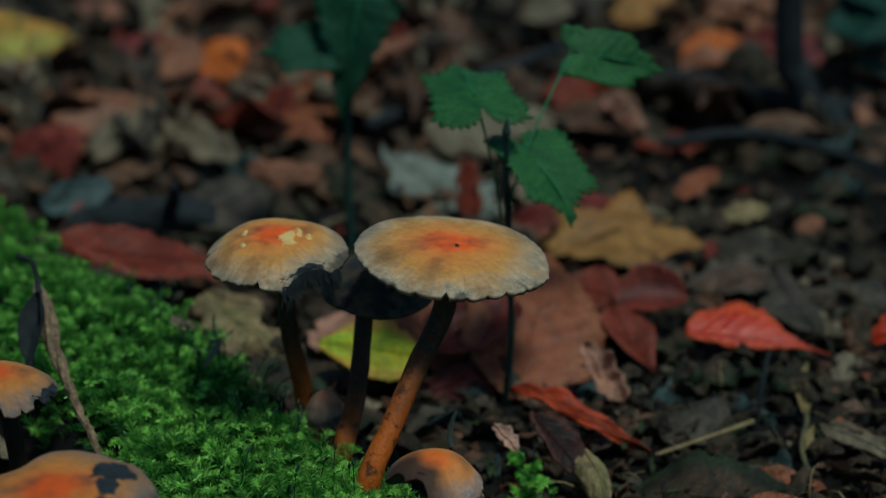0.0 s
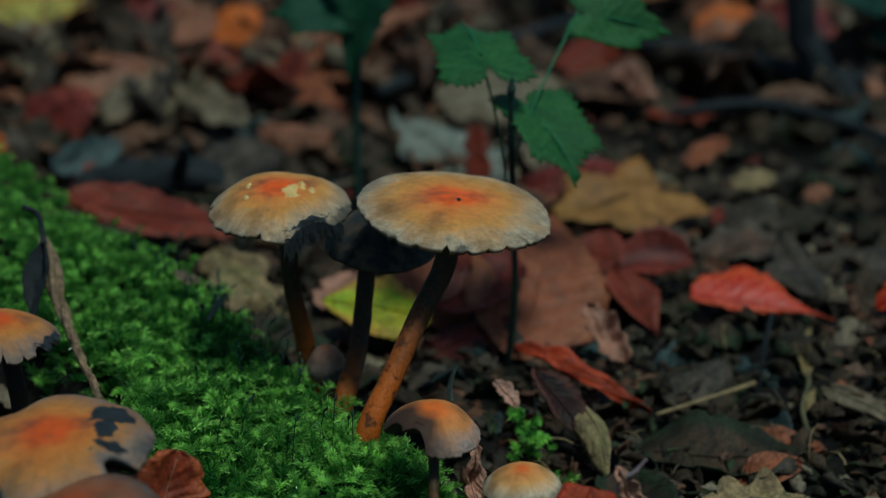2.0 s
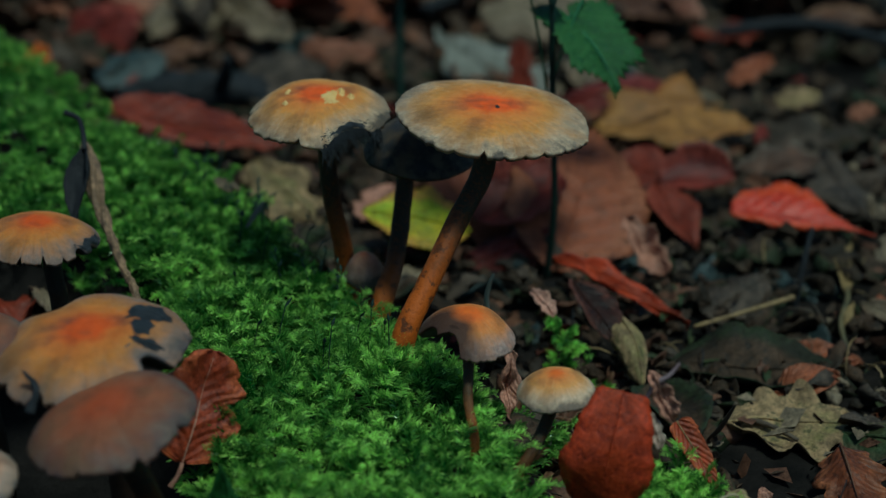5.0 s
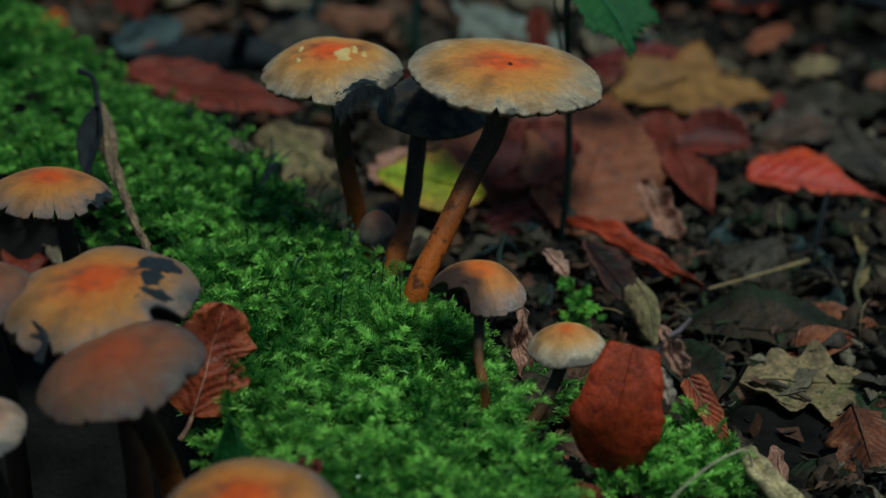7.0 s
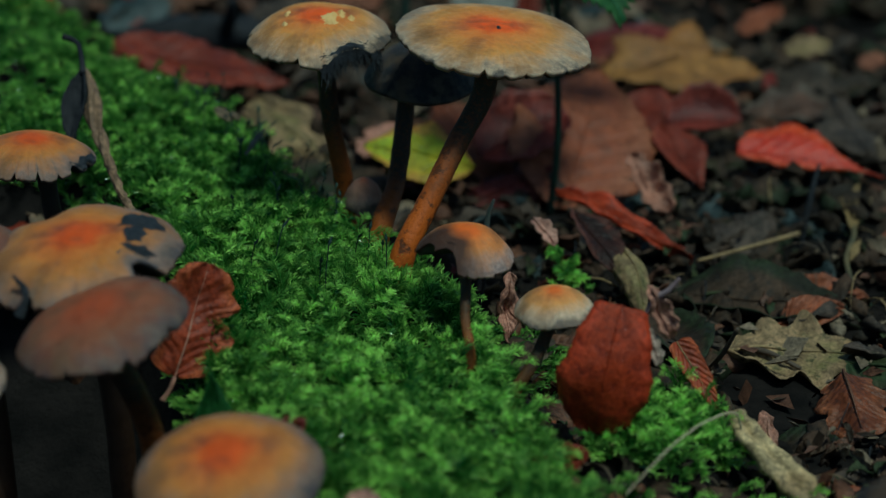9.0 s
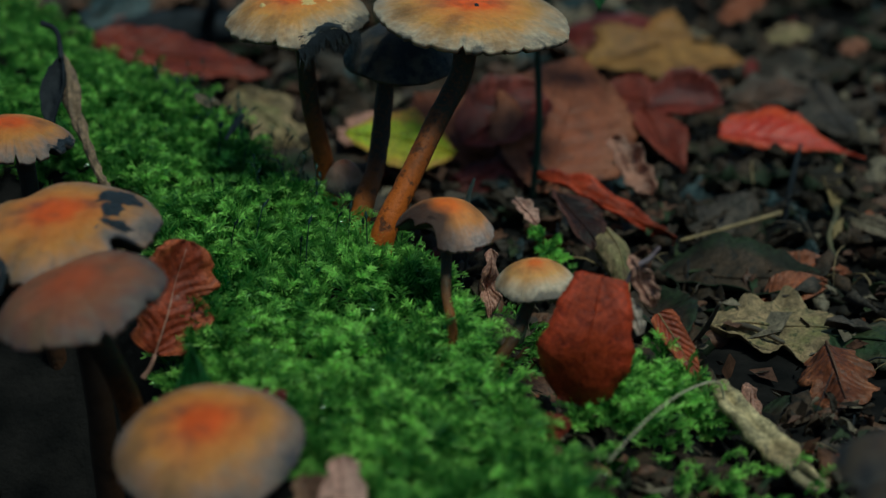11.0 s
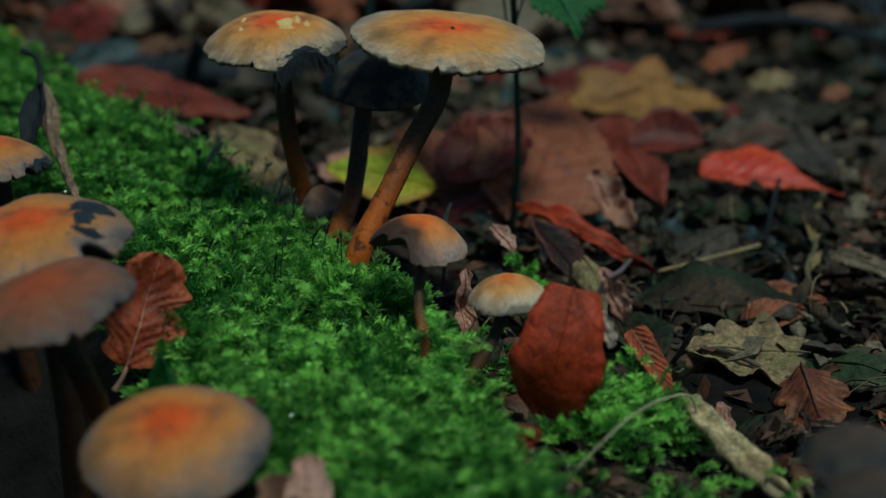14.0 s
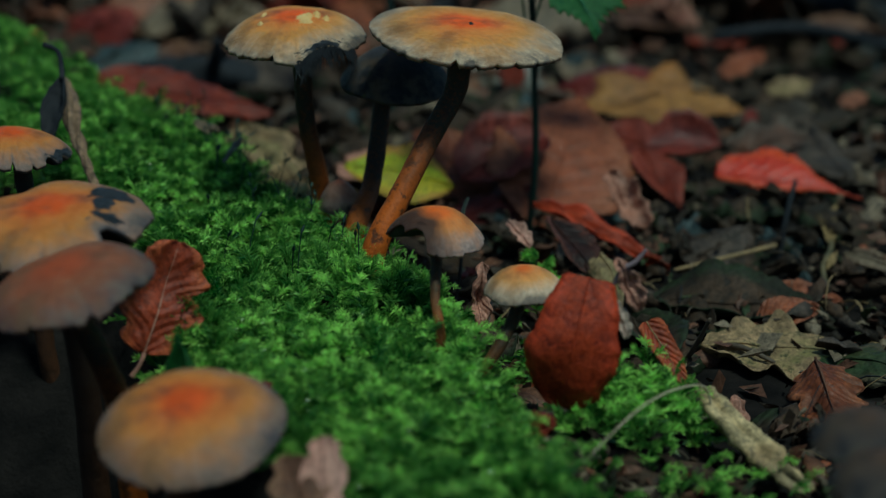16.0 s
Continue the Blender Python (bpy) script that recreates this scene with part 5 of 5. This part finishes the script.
stick("straw", "dry yellow straw lying on dark litter", [(0.0634, 0.0620, -0.0250), (0.0760, 0.0690, -0.0235), (0.0887, 0.0765, -0.0220)], [0.0004, 0.0005, 0.0007], "straw")
stick("straw", "short pale straw stub leaning on the litter", [(0.0609, 0.026, -0.0306), (0.062, 0.036, -0.0289), (0.0631, 0.046, -0.0279)], [0.0006, 0.00055, 0.0005], "pale_twig")
stick("twig", "thin pale twig arching over the moss", [(0.0434, -0.0780, -0.0152), (0.0475, -0.0730, -0.0124), (0.0523, -0.0660, -0.0105), (0.0581, -0.0560, -0.0110), (0.0642, -0.0450, -0.0142), (0.0660, -0.0430, -0.0190)], [0.00013, 0.00015, 0.00018, 0.0002, 0.00024, 0.00024], "straw_pale")
stick("twig", "pale bent spike of dead stem", [(0.0142, 0.0256, -0.0075), (0.0138, 0.0260, -0.0050), (0.0143, 0.0261, -0.0020), (0.0152, 0.0262, 0.0008)], [0.0005, 0.0006, 0.0005, 0.0003], "pale_twig")
# added foot of the spike, black because shade hides it below the cap
stick("twig", "unseen lower part of the bent spike, coloured black for shade", [(0.0120, 0.0300, -0.0300), (0.0138, 0.0270, -0.0180), (0.0142, 0.0256, -0.0070)], [0.0004, 0.0004, 0.0004], "bark")
stalk = thing("dead_stalk", "withered straw-coloured stalk with shrivelled husks", "plant", m=Matrix.Translation((0.0981, 0.0404, -0.030)))
part("stem", tube([(0, 0, 0), (0.0011, 0.0111, 0.0040), (0.0010, 0.0246, 0.0060), (0.0050, 0.0426, 0.0064), (0.0062, 0.0622, 0.0062), (0.0076, 0.0700, 0.0075)], [0.0006, 0.0006, 0.0007, 0.0007, 0.0006, 0.0004], 8, False, 0.2), M["dull_straw"], stalk)
for b_, t_, w_ in (((0.0050, 0.0430, 0.0062), (0.0035, 0.0600, 0.0095), 0.0022), ((0.0050, 0.0430, 0.0062), (0.0075, 0.0590, 0.0090), 0.0022), ((0.0020, 0.0250, 0.0060), (0.0058, 0.0370, 0.0068), 0.0026), ((0.0005, 0.0060, 0.0030), (-0.0040, 0.0010, 0.0060), 0.0022), ((0.0062, 0.0620, 0.0062), (0.0100, 0.0740, 0.0090), 0.0026)):
    m, ln = frame_at(b_, t_, (0.1, -0.6, 1))
    part("husk", blade("lance", ln, w_, curl=1.4, wave=0.1, seed=int(w_ * 9e4), nu=16, nv=3), M["tan_straw"], stalk).matrix_local = m
log = thing("fallen_branch", "black wet fallen branch in the litter", "branch", m=Matrix.Translation((-0.108, 0.205, -0.018)))
part("bark", tube([(0, 0, 0), (0.012, 0.003, 0.003), (0.028, 0.005, 0.004), (0.042, 0.008, 0.002), (0.047, 0.010, 0.0)], [0.004, 0.0062, 0.0066, 0.0058, 0.0035], 18, False, 0.5), M["bark"], log)
part("side_stub", tube([(0.03, 0.004, 0.004), (0.034, -0.002, 0.012), (0.035, -0.006, 0.018)], [0.0028, 0.0022, 0.0012], 8, False, 0.3), M["bark"], log)
for lab, pts, r, mt in (
    ("dark branch lying across the litter", [(-0.02, 0.310, -0.010), (0.02, 0.36, -0.004), (0.06, 0.43, -0.004)], 0.0032, "bark"),
    ("dark branch crossing the litter", [(0.070, 0.385, -0.006), (0.11, 0.36, -0.004), (0.145, 0.345, -0.008), (0.19, 0.35, -0.012)], 0.0036, "bark"),
    ("dark twig under the leaves", [(0.085, 0.30, -0.012), (0.12, 0.30, -0.008), (0.16, 0.28, -0.014)], 0.0024, "bark"),
    ("dark twig standing in the litter", [(0.0905, 0.085, -0.030), (0.0920, 0.088, -0.018), (0.0945, 0.095, -0.010)], 0.0008, "bark"),
    ("thin brown twig in wet litter", [(0.066, 0.02, -0.030), (0.075, 0.012, -0.026), (0.083, 0.008, -0.028)], 0.0007, "twig"),
    ("thin brown twig near a brown leaf", [(0.0635, 0.010, -0.030), (0.0655, 0.004, -0.024), (0.068, 0.0, -0.016)], 0.0006, "twig"),
    ("grey-violet stalk curving up behind the red leaf", [(0.0464, -0.0430, 0.0041), (0.0481, -0.0430, 0.0074), (0.0503, -0.0425, 0.0087), (0.0523, -0.0415, 0.0110)], 0.0005, "violet"),
):
    stick("twig", lab, pts, [r * 0.8] + [r] * (len(pts) - 2) + [r * 0.6], mt)

for lab, b, t, w, mt in (("pale scrap of wood on the moss", (-0.0550, 0.0720, 0.0045), (-0.0500, 0.0700, 0.0025), 0.0042, "tan"), ("pale sliver of leaf on the moss", (-0.0440, 0.0510, 0.0000), (-0.0405, 0.0560, 0.0050), 0.0022, "pale"),
                        ("tiny pale flake in the moss", (-0.0505, 0.0710, 0.0040), (-0.0485, 0.0690, 0.0030), 0.0022, "tan")):
    L("leaf_scrap", lab, "torn", b, t, (0.1, -0.7, 1), w, mt, wave=0.1, curl=0.7, seed=int(b[0] * -9000), nu=12, nv=3)


def moss_stalks():
    """thin dark fruiting stalks that stand out of the moss"""
    rr = random.Random(77)
    V, F = [], []
    for cx, cy, k in ((-0.021, 0.0, 5), (-0.045, 0.065, 16), (-0.060, 0.090, 8), (-0.005, 0.004, 3), (-0.030, 0.040, 8)):
        for _ in range(k):
            x, y = cx + rr.gauss(0, 0.007), cy + rr.gauss(0, 0.008)
            z, h = ground_z(x, y) + 0.002, rr.uniform(0.007, 0.013)
            dx, dy = rr.gauss(0, 0.0018), rr.gauss(0, 0.0018)
            path = [(x, y, z, 0.00012), (x + dx * 0.4, y + dy * 0.4, z + h * 0.6, 0.00011), (x + dx, y + dy, z + h, 0.00012), (x + dx * 1.3, y + dy * 1.3, z + h + 0.0006, 0.00042), (x + dx * 1.8, y + dy * 1.8, z + h + 0.0016, 0.0001)]
            i = len(V)
            for px, py, pz, r in path:
                V += [(px + r * math.cos(a), py + r * math.sin(a), pz) for a in (0.0, 1.57, 3.14, 4.71)]
            for q in range(len(path) - 1):
                F += [(i + q * 4 + e, i + q * 4 + (e + 1) % 4, i + q * 4 + 4 + (e + 1) % 4, i + q * 4 + 4 + e) for e in range(4)]
    me = bpy.data.meshes.new("moss_stalks")
    me.from_pydata(V, [], F)
    tagged(new("moss_stalks", finish(me, M["seed_stem"])), "thin dark fruiting stalks rising from the moss", "moss", kind="stuff")


moss_stalks()


def dark_sprigs():
    """a few dark leafy sprigs that stand above the shaded moss"""
    rr = random.Random(83)
    V, F = [], []
    for cx, cy, count in ((-0.0425, 0.069, 9), (-0.0365, 0.057, 6), (-0.056, 0.087, 6), (-0.024, 0.030, 5)):
        for _ in range(count):
            x, y = cx + rr.gauss(0, 0.0045), cy + rr.gauss(0, 0.006)
            z, h, lean = ground_z(x, y) + 0.003, rr.uniform(0.008, 0.0135), rr.gauss(0, 0.25)
            for k in range(8):
                u = 0.25 + 0.75 * k / 7
                c = Vector((x + lean * h * u, y, z + h * u))
                a = k * 2.4 + rr.uniform(-0.4, 0.4)
                d = Vector((math.cos(a), math.sin(a), 1.1)).normalized() * rr.uniform(0.0014, 0.0022)
                w = d.cross(Vector((0, 0, 1))).normalized() * 0.00034
                i = len(V)
                V += [tuple(c), tuple(c + d * 0.5 + w), tuple(c + d), tuple(c + d * 0.5 - w), tuple(c + d * 0.5 + Vector((0, 0, 0.0002)))]
                F += [(i, i + 1, i + 4), (i + 1, i + 2, i + 4), (i + 2, i + 3, i + 4), (i + 3, i, i + 4)]
            i = len(V)
            V += [(x - 0.00015, y, z - 0.003), (x + 0.00015, y, z - 0.003), (x + lean * h + 0.0001, y, z + h), (x + lean * h - 0.0001, y, z + h), (x, y + 0.0003, z - 0.003)]
            F += [(i, i + 1, i + 2, i + 3), (i + 1, i + 4, i + 2), (i + 4, i, i + 3)]
    me = bpy.data.meshes.new("dark_sprigs")
    me.from_pydata(V, [], F)
    tagged(new("dark_sprigs", finish(me, M["seed_stem"], False)), "dark leafy sprigs standing above the shaded moss", "moss", kind="stuff")


dark_sprigs()

# ---- loose litter ----
def litter():
    rng = random.Random(11)
    kinds = [("torn", 0.8, "rot", "rotten dark leaf in the litter"), ("torn", 0.75, "mud", "grey-brown leaf in the litter"), ("oak", 0.6, "brown", "brown oak leaf in the litter"),
             ("torn", 0.7, "rot", "torn black-brown leaf in the litter"), ("oak", 0.7, "brown", "brown lobed leaf in the litter"), ("maple", 1.0, "mud", "dull maple leaf in the litter"),
             ("torn", 0.6, "tan", "faded torn leaf in the litter"), ("beech", 0.55, "rust", "rust-brown leaf in the litter"), ("lance", 0.35, "slate", "wet dark leaf in the litter"),
             ("round", 0.8, "wine", "dark red leaf in the litter"), ("beech", 0.6, "copper", "copper leaf in the litter")]
    weight = [9, 8, 5, 8, 5, 4, 3, 3, 5, 2, 2]
    protos = []
    for i, (shape, w, mt, lab) in enumerate(kinds):
        for v in range(2):
            me = to_mesh("litter_leaf", blade(shape, 0.027, w * 0.027, curl=rng.choice((-0.9, 0.7, 1.1, -0.5)), wave=0.22, arch=rng.uniform(-0.05, 0.15), seed=200 + 2 * i + v, nu=22, nv=4, thick=0.0002), M[mt])
            protos.append((me, lab, weight[i], shape))
    dark = [p for p in protos if "black" in p[1] or "rotten" in p[1] or "wet dark" in p[1]]
    made = 0
    tries = 0
    while made < 290 and tries < 6000:
        tries += 1
        y = rng.uniform(-0.06, 0.40) if made % 3 else rng.uniform(0.0, 0.6)
        half = 0.06 + 0.30 * (y + 0.41) * 0.6
        x = rng.uniform(-half, half) + 0.03
        if inside(MOSS, x, y) > -0.004 or inside(CLUMP, x, y) > -0.002 or (x < 0 and y < 0.02) or (0.064 < x < 0.100 and -0.02 < y < 0.028):
            continue
        size = rng.uniform(0.018, 0.036) * (1 if y > 0.1 else 0.75)
        me, lab, _, shape = rng.choices(protos, [p[2] for p in protos])[0]
        low = -0.06 < x < 0.14 and 0.05 < y < 0.20
        if low or (x > 0.05 and y < 0.45 and rng.random() < 0.7):
            me, lab, _, shape = rng.choices(dark, [p[2] for p in dark])[0]
        z = ground_z(x, y) + (0.0 if low else rng.uniform(0.0005, 0.004))
        tilt = 12 if y > 0.1 else 9
        m = pose(x, y, z, rng.gauss(0, tilt), rng.gauss(0, tilt), rng.uniform(0, 360)) @ Matrix.Diagonal((size / 0.027,) * 3 + (1,)) @ Matrix.Translation((-0.0135, 0, 0))
        ob = new("litter_leaf", me)
        ob.matrix_world = m
        tagged(ob, lab, "leaf", "leaf litter")
        made += 1


litter()


def crumbs():
    """uncounted scraps, needles and crumbs of the litter"""
    rng = np.random.default_rng(3)
    for name, label, mt, count, size in (("leaf_crumbs", "small crumbled scraps of dead leaves", "brown", 450, 0.0034), ("dark_crumbs", "dark crumbs of rotten leaf and bark", "rot", 1100, 0.0024),
                                         ("pale_crumbs", "pale scraps of dry leaf and straw", "tan", 180, 0.0032)):
        V, F = [], []
        n = 0
        while n < count:
            y = rng.uniform(-0.12, 0.9) if n % 2 else rng.uniform(-0.1, 0.2)
            x = rng.uniform(-1, 1) * (0.10 + 0.22 * (y + 0.41)) + 0.03
            if inside(MOSS, x, y) > -0.002 or inside(CLUMP, x, y) > 0 or (x < 0 and y < 0.02):
                continue
            n += 1
            z = ground_z(x, y) + rng.uniform(0.0, 0.006)
            s = size * rng.uniform(0.4, 1.4)
            a, b, c = rng.normal(0, 1, 3), rng.normal(0, 1, 3), None
            a[2] *= 0.35
            b[2] *= 0.35
            a = a / np.linalg.norm(a) * s
            b = b - a * (b @ a) / (a @ a)
            b = b / np.linalg.norm(b) * s * rng.uniform(0.2, 0.8)
            up = np.array((0, 0, s * rng.uniform(0.05, 0.3)))
            p = np.array((x, y, z))
            i = len(V)
            V += [tuple(p - a), tuple(p - b * 0.8 + up), tuple(p + a * 0.9), tuple(p + b + up * 0.5), tuple(p - np.array((0, 0, 0.0006)))]
            F += [(i, i + 1, i + 2), (i, i + 2, i + 3), (i + 1, i, i + 4), (i + 2, i + 1, i + 4), (i + 3, i + 2, i + 4), (i, i + 3, i + 4)]
        me = bpy.data.meshes.new(name)
        me.from_pydata(V, [], F)
        tagged(new(name, finish(me, M[mt], False)), label, "litter", kind="stuff")


crumbs()


def fragments():
    """broken bits of leaf that fill the gaps of the litter"""
    rng = random.Random(31)
    for mt, count, lab in (("rot", 1500, "dark broken bits of rotten leaves"), ("mud", 380, "grey-brown broken bits of leaves"), ("brown", 420, "brown broken bits of leaves"), ("wine", 70, "dark red broken bits of leaves"), ("tan", 160, "faded broken bits of leaves")):
        V, F = [], []
        shapes = []
        for k in range(3):
            src = blade("torn", 1.0, 0.7, curl=(1.2, -1.0, 0.7)[k], wave=0.2, arch=0.1, seed=300 + k + len(mt), nu=7, nv=2, thick=0.02)
            src.verts.index_update()
            shapes.append(([v.co.copy() for v in src.verts], [[v.index for v in f.verts] for f in src.faces]))
            src.free()
        n = 0
        while n < count:
            y = rng.uniform(-0.11, 0.2) if n % 3 == 0 else rng.uniform(0.0, 0.5)
            x = rng.uniform(-1, 1) * (0.05 + 0.26 * (y + 0.41)) + 0.03
            if inside(MOSS, x, y) > -0.003 or inside(CLUMP, x, y) > 0 or (x < 0 and y < 0.02):
                continue
            if 0.064 < x < 0.100 and -0.022 < y < 0.028:
                n += 1
                continue
            # only rotten bits here, darkening the shaded hollow below the shiny red leaf
            if mt != "rot" and (0.066 < x < 0.125 and 0.06 < y < 0.116 or rng.random() < 0.1 and x > 0.05 and y < 0.12):
                continue
            n += 1
            s = rng.uniform(0.005, 0.013) * (1 + max(0, y))
            m = pose(x, y, ground_z(x, y) + rng.uniform(0.0, 0.004), rng.gauss(0, 22), rng.gauss(0, 22), rng.uniform(0, 360)) @ Matrix.Diagonal((s, s, s, 1))
            sv, sf = shapes[n % 3]
            i = len(V)
            V += [tuple(m @ v) for v in sv]
            F += [[i + k for k in f] for f in sf]
        me = bpy.data.meshes.new("leaf_bits")
        me.from_pydata(V, [], F)
        tagged(new("leaf_bits", finish(me, M[mt])), lab, "litter", kind="stuff")


fragments()


def debris():
    """small scraps and thin rootlets strewn over the near litter"""
    rng = random.Random(47)
    for mt, count, lab in (("rot", 380, "tiny dark scraps strewn over the litter"), ("brown", 170, "tiny brown scraps strewn over the litter"), ("copper", 45, "tiny copper scraps strewn over the litter"), ("tan", 110, "tiny faded scraps strewn over the litter"), ("green_rot", 170, "tiny mossy scraps strewn over the litter")):
        V, F, shapes = [], [], []
        for k in range(3):
            src = blade("torn", 1.0, 0.6, curl=(1.4, -1.1, 0.8)[k], wave=0.25, arch=0.15, seed=400 + k + len(mt), nu=6, nv=2, thick=0.03)
            src.verts.index_update()
            shapes.append(([v.co.copy() for v in src.verts], [[v.index for v in f.verts] for f in src.faces]))
            src.free()
        n = 0
        while n < count:
            x, y = rng.uniform(0.018, 0.135), rng.uniform(-0.075, 0.13)
            if inside(MOSS, x, y) > -0.002 or inside(CLUMP, x, y) > 0 or (0.066 < x < 0.122 and 0.085 < y < 0.125) or (0.064 < x < 0.100 and -0.026 < y < 0.030):
                continue
            n += 1
            s = rng.uniform(0.002, 0.0060)
            m = pose(x, y, ground_z(x, y) + rng.uniform(0.0, 0.0042), rng.gauss(0, 30), rng.gauss(0, 30), rng.uniform(0, 360)) @ Matrix.Diagonal((s, s, s, 1))
            sv, sf = shapes[n % 3]
            i = len(V)
            V += [tuple(m @ v) for v in sv]
            F += [[i + k for k in f] for f in sf]
        me = bpy.data.meshes.new("leaf_scraps")
        me.from_pydata(V, [], F)
        tagged(new("leaf_scraps", finish(me, M[mt])), lab, "litter", kind="stuff")
    for mt, count, lab in (("twig", 80, "thin brown rootlets in the litter"), ("straw", 40, "thin pale grass bits in the litter"), ("bark", 60, "thin black rootlets in the litter")):
        V, F = [], []
        n = 0
        while n < count:
            x, y = rng.uniform(0.018, 0.135), rng.uniform(-0.07, 0.14)
            if inside(MOSS, x, y) > -0.002 or inside(CLUMP, x, y) > 0 or (0.060 < x < 0.105 and -0.035 < y < 0.030):
                continue
            n += 1
            a, ln, r, up = rng.uniform(0, 6.28), rng.uniform(0.004, 0.014), rng.uniform(0.00010, 0.00028), rng.gauss(0.0, 0.35)
            z, bow = ground_z(x, y) + rng.uniform(0.002, 0.0050), rng.gauss(0, 0.2)
            i = len(V)
            for k in range(5):
                u = k / 4
                c = (x + math.cos(a + bow * u * 2) * ln * u, y + math.sin(a + bow * u * 2) * ln * u, z + ln * (up * u + 0.25 * math.sin(math.pi * u)))
                V += [(c[0] + r * math.cos(q) * -math.sin(a), c[1] + r * math.cos(q) * math.cos(a), c[2] + r * math.sin(q)) for q in (0.5, 2.6, 4.7)]
            for k in range(4):
                F += [(i + 3 * k + e, i + 3 * k + (e + 1) % 3, i + 3 * k + 3 + (e + 1) % 3, i + 3 * k + 3 + e) for e in range(3)]
        me = bpy.data.meshes.new("rootlets")
        me.from_pydata(V, [], F)
        tagged(new("rootlets", finish(me, M[mt])), lab, "litter", kind="stuff")


debris()


def far_litter():
    """leaves of the ground beyond, past counting"""
    rng = random.Random(23)
    for mt, count, lab in (("rot", 420, "far carpet of dark rotten leaves"), ("brown", 430, "far carpet of brown leaves"), ("mud", 300, "far carpet of grey-brown leaves"), ("copper_dull", 170, "far carpet of faded copper leaves"), ("tan", 200, "far scatter of faded leaves"), ("rust", 150, "far scatter of rust-red leaves")):
        V, F = [], []
        src = blade("torn", 1.0, 0.75, curl=1.0, wave=0.30, arch=0.12, seed=len(mt), nu=14, nv=3, thick=0.01)
        src.verts.index_update()
        sv = [v.co.copy() for v in src.verts]
        sf = [[v.index for v in f.verts] for f in src.faces]
        src.free()
        n = 0
        while n < count:
            d = 0.35 + 1.6 * rng.random() ** 1.6
            an = rng.uniform(-0.6, 0.6) if n % 3 else rng.uniform(-3.14, 3.14)
            x, y = math.sin(an) * d + 0.03, math.cos(an) * d
            if math.hypot(x - 0.03, y + 0.41) < 0.12 or inside(MOSS, x, y) > -0.01 or (mt != "rot" and 0.03 < x < 0.25 and 0.2 < y < 0.52 and n % 5):
                n += 1
                continue
            n += 1
            s = rng.uniform(0.02, 0.045)
            m = pose(x, y, ground_z(x, y) + rng.uniform(0.001, 0.01), rng.gauss(0, 18), rng.gauss(0, 18), rng.uniform(0, 360)) @ Matrix.Diagonal((s, s, s, 1))
            i = len(V)
            V += [tuple(m @ v) for v in sv]
            F += [[i + k for k in f] for f in sf]
        me = bpy.data.meshes.new("far_litter")
        me.from_pydata(V, [], F)
        tagged(new("far_litter", finish(me, M[mt])), lab, "litter", kind="stuff")


far_litter()
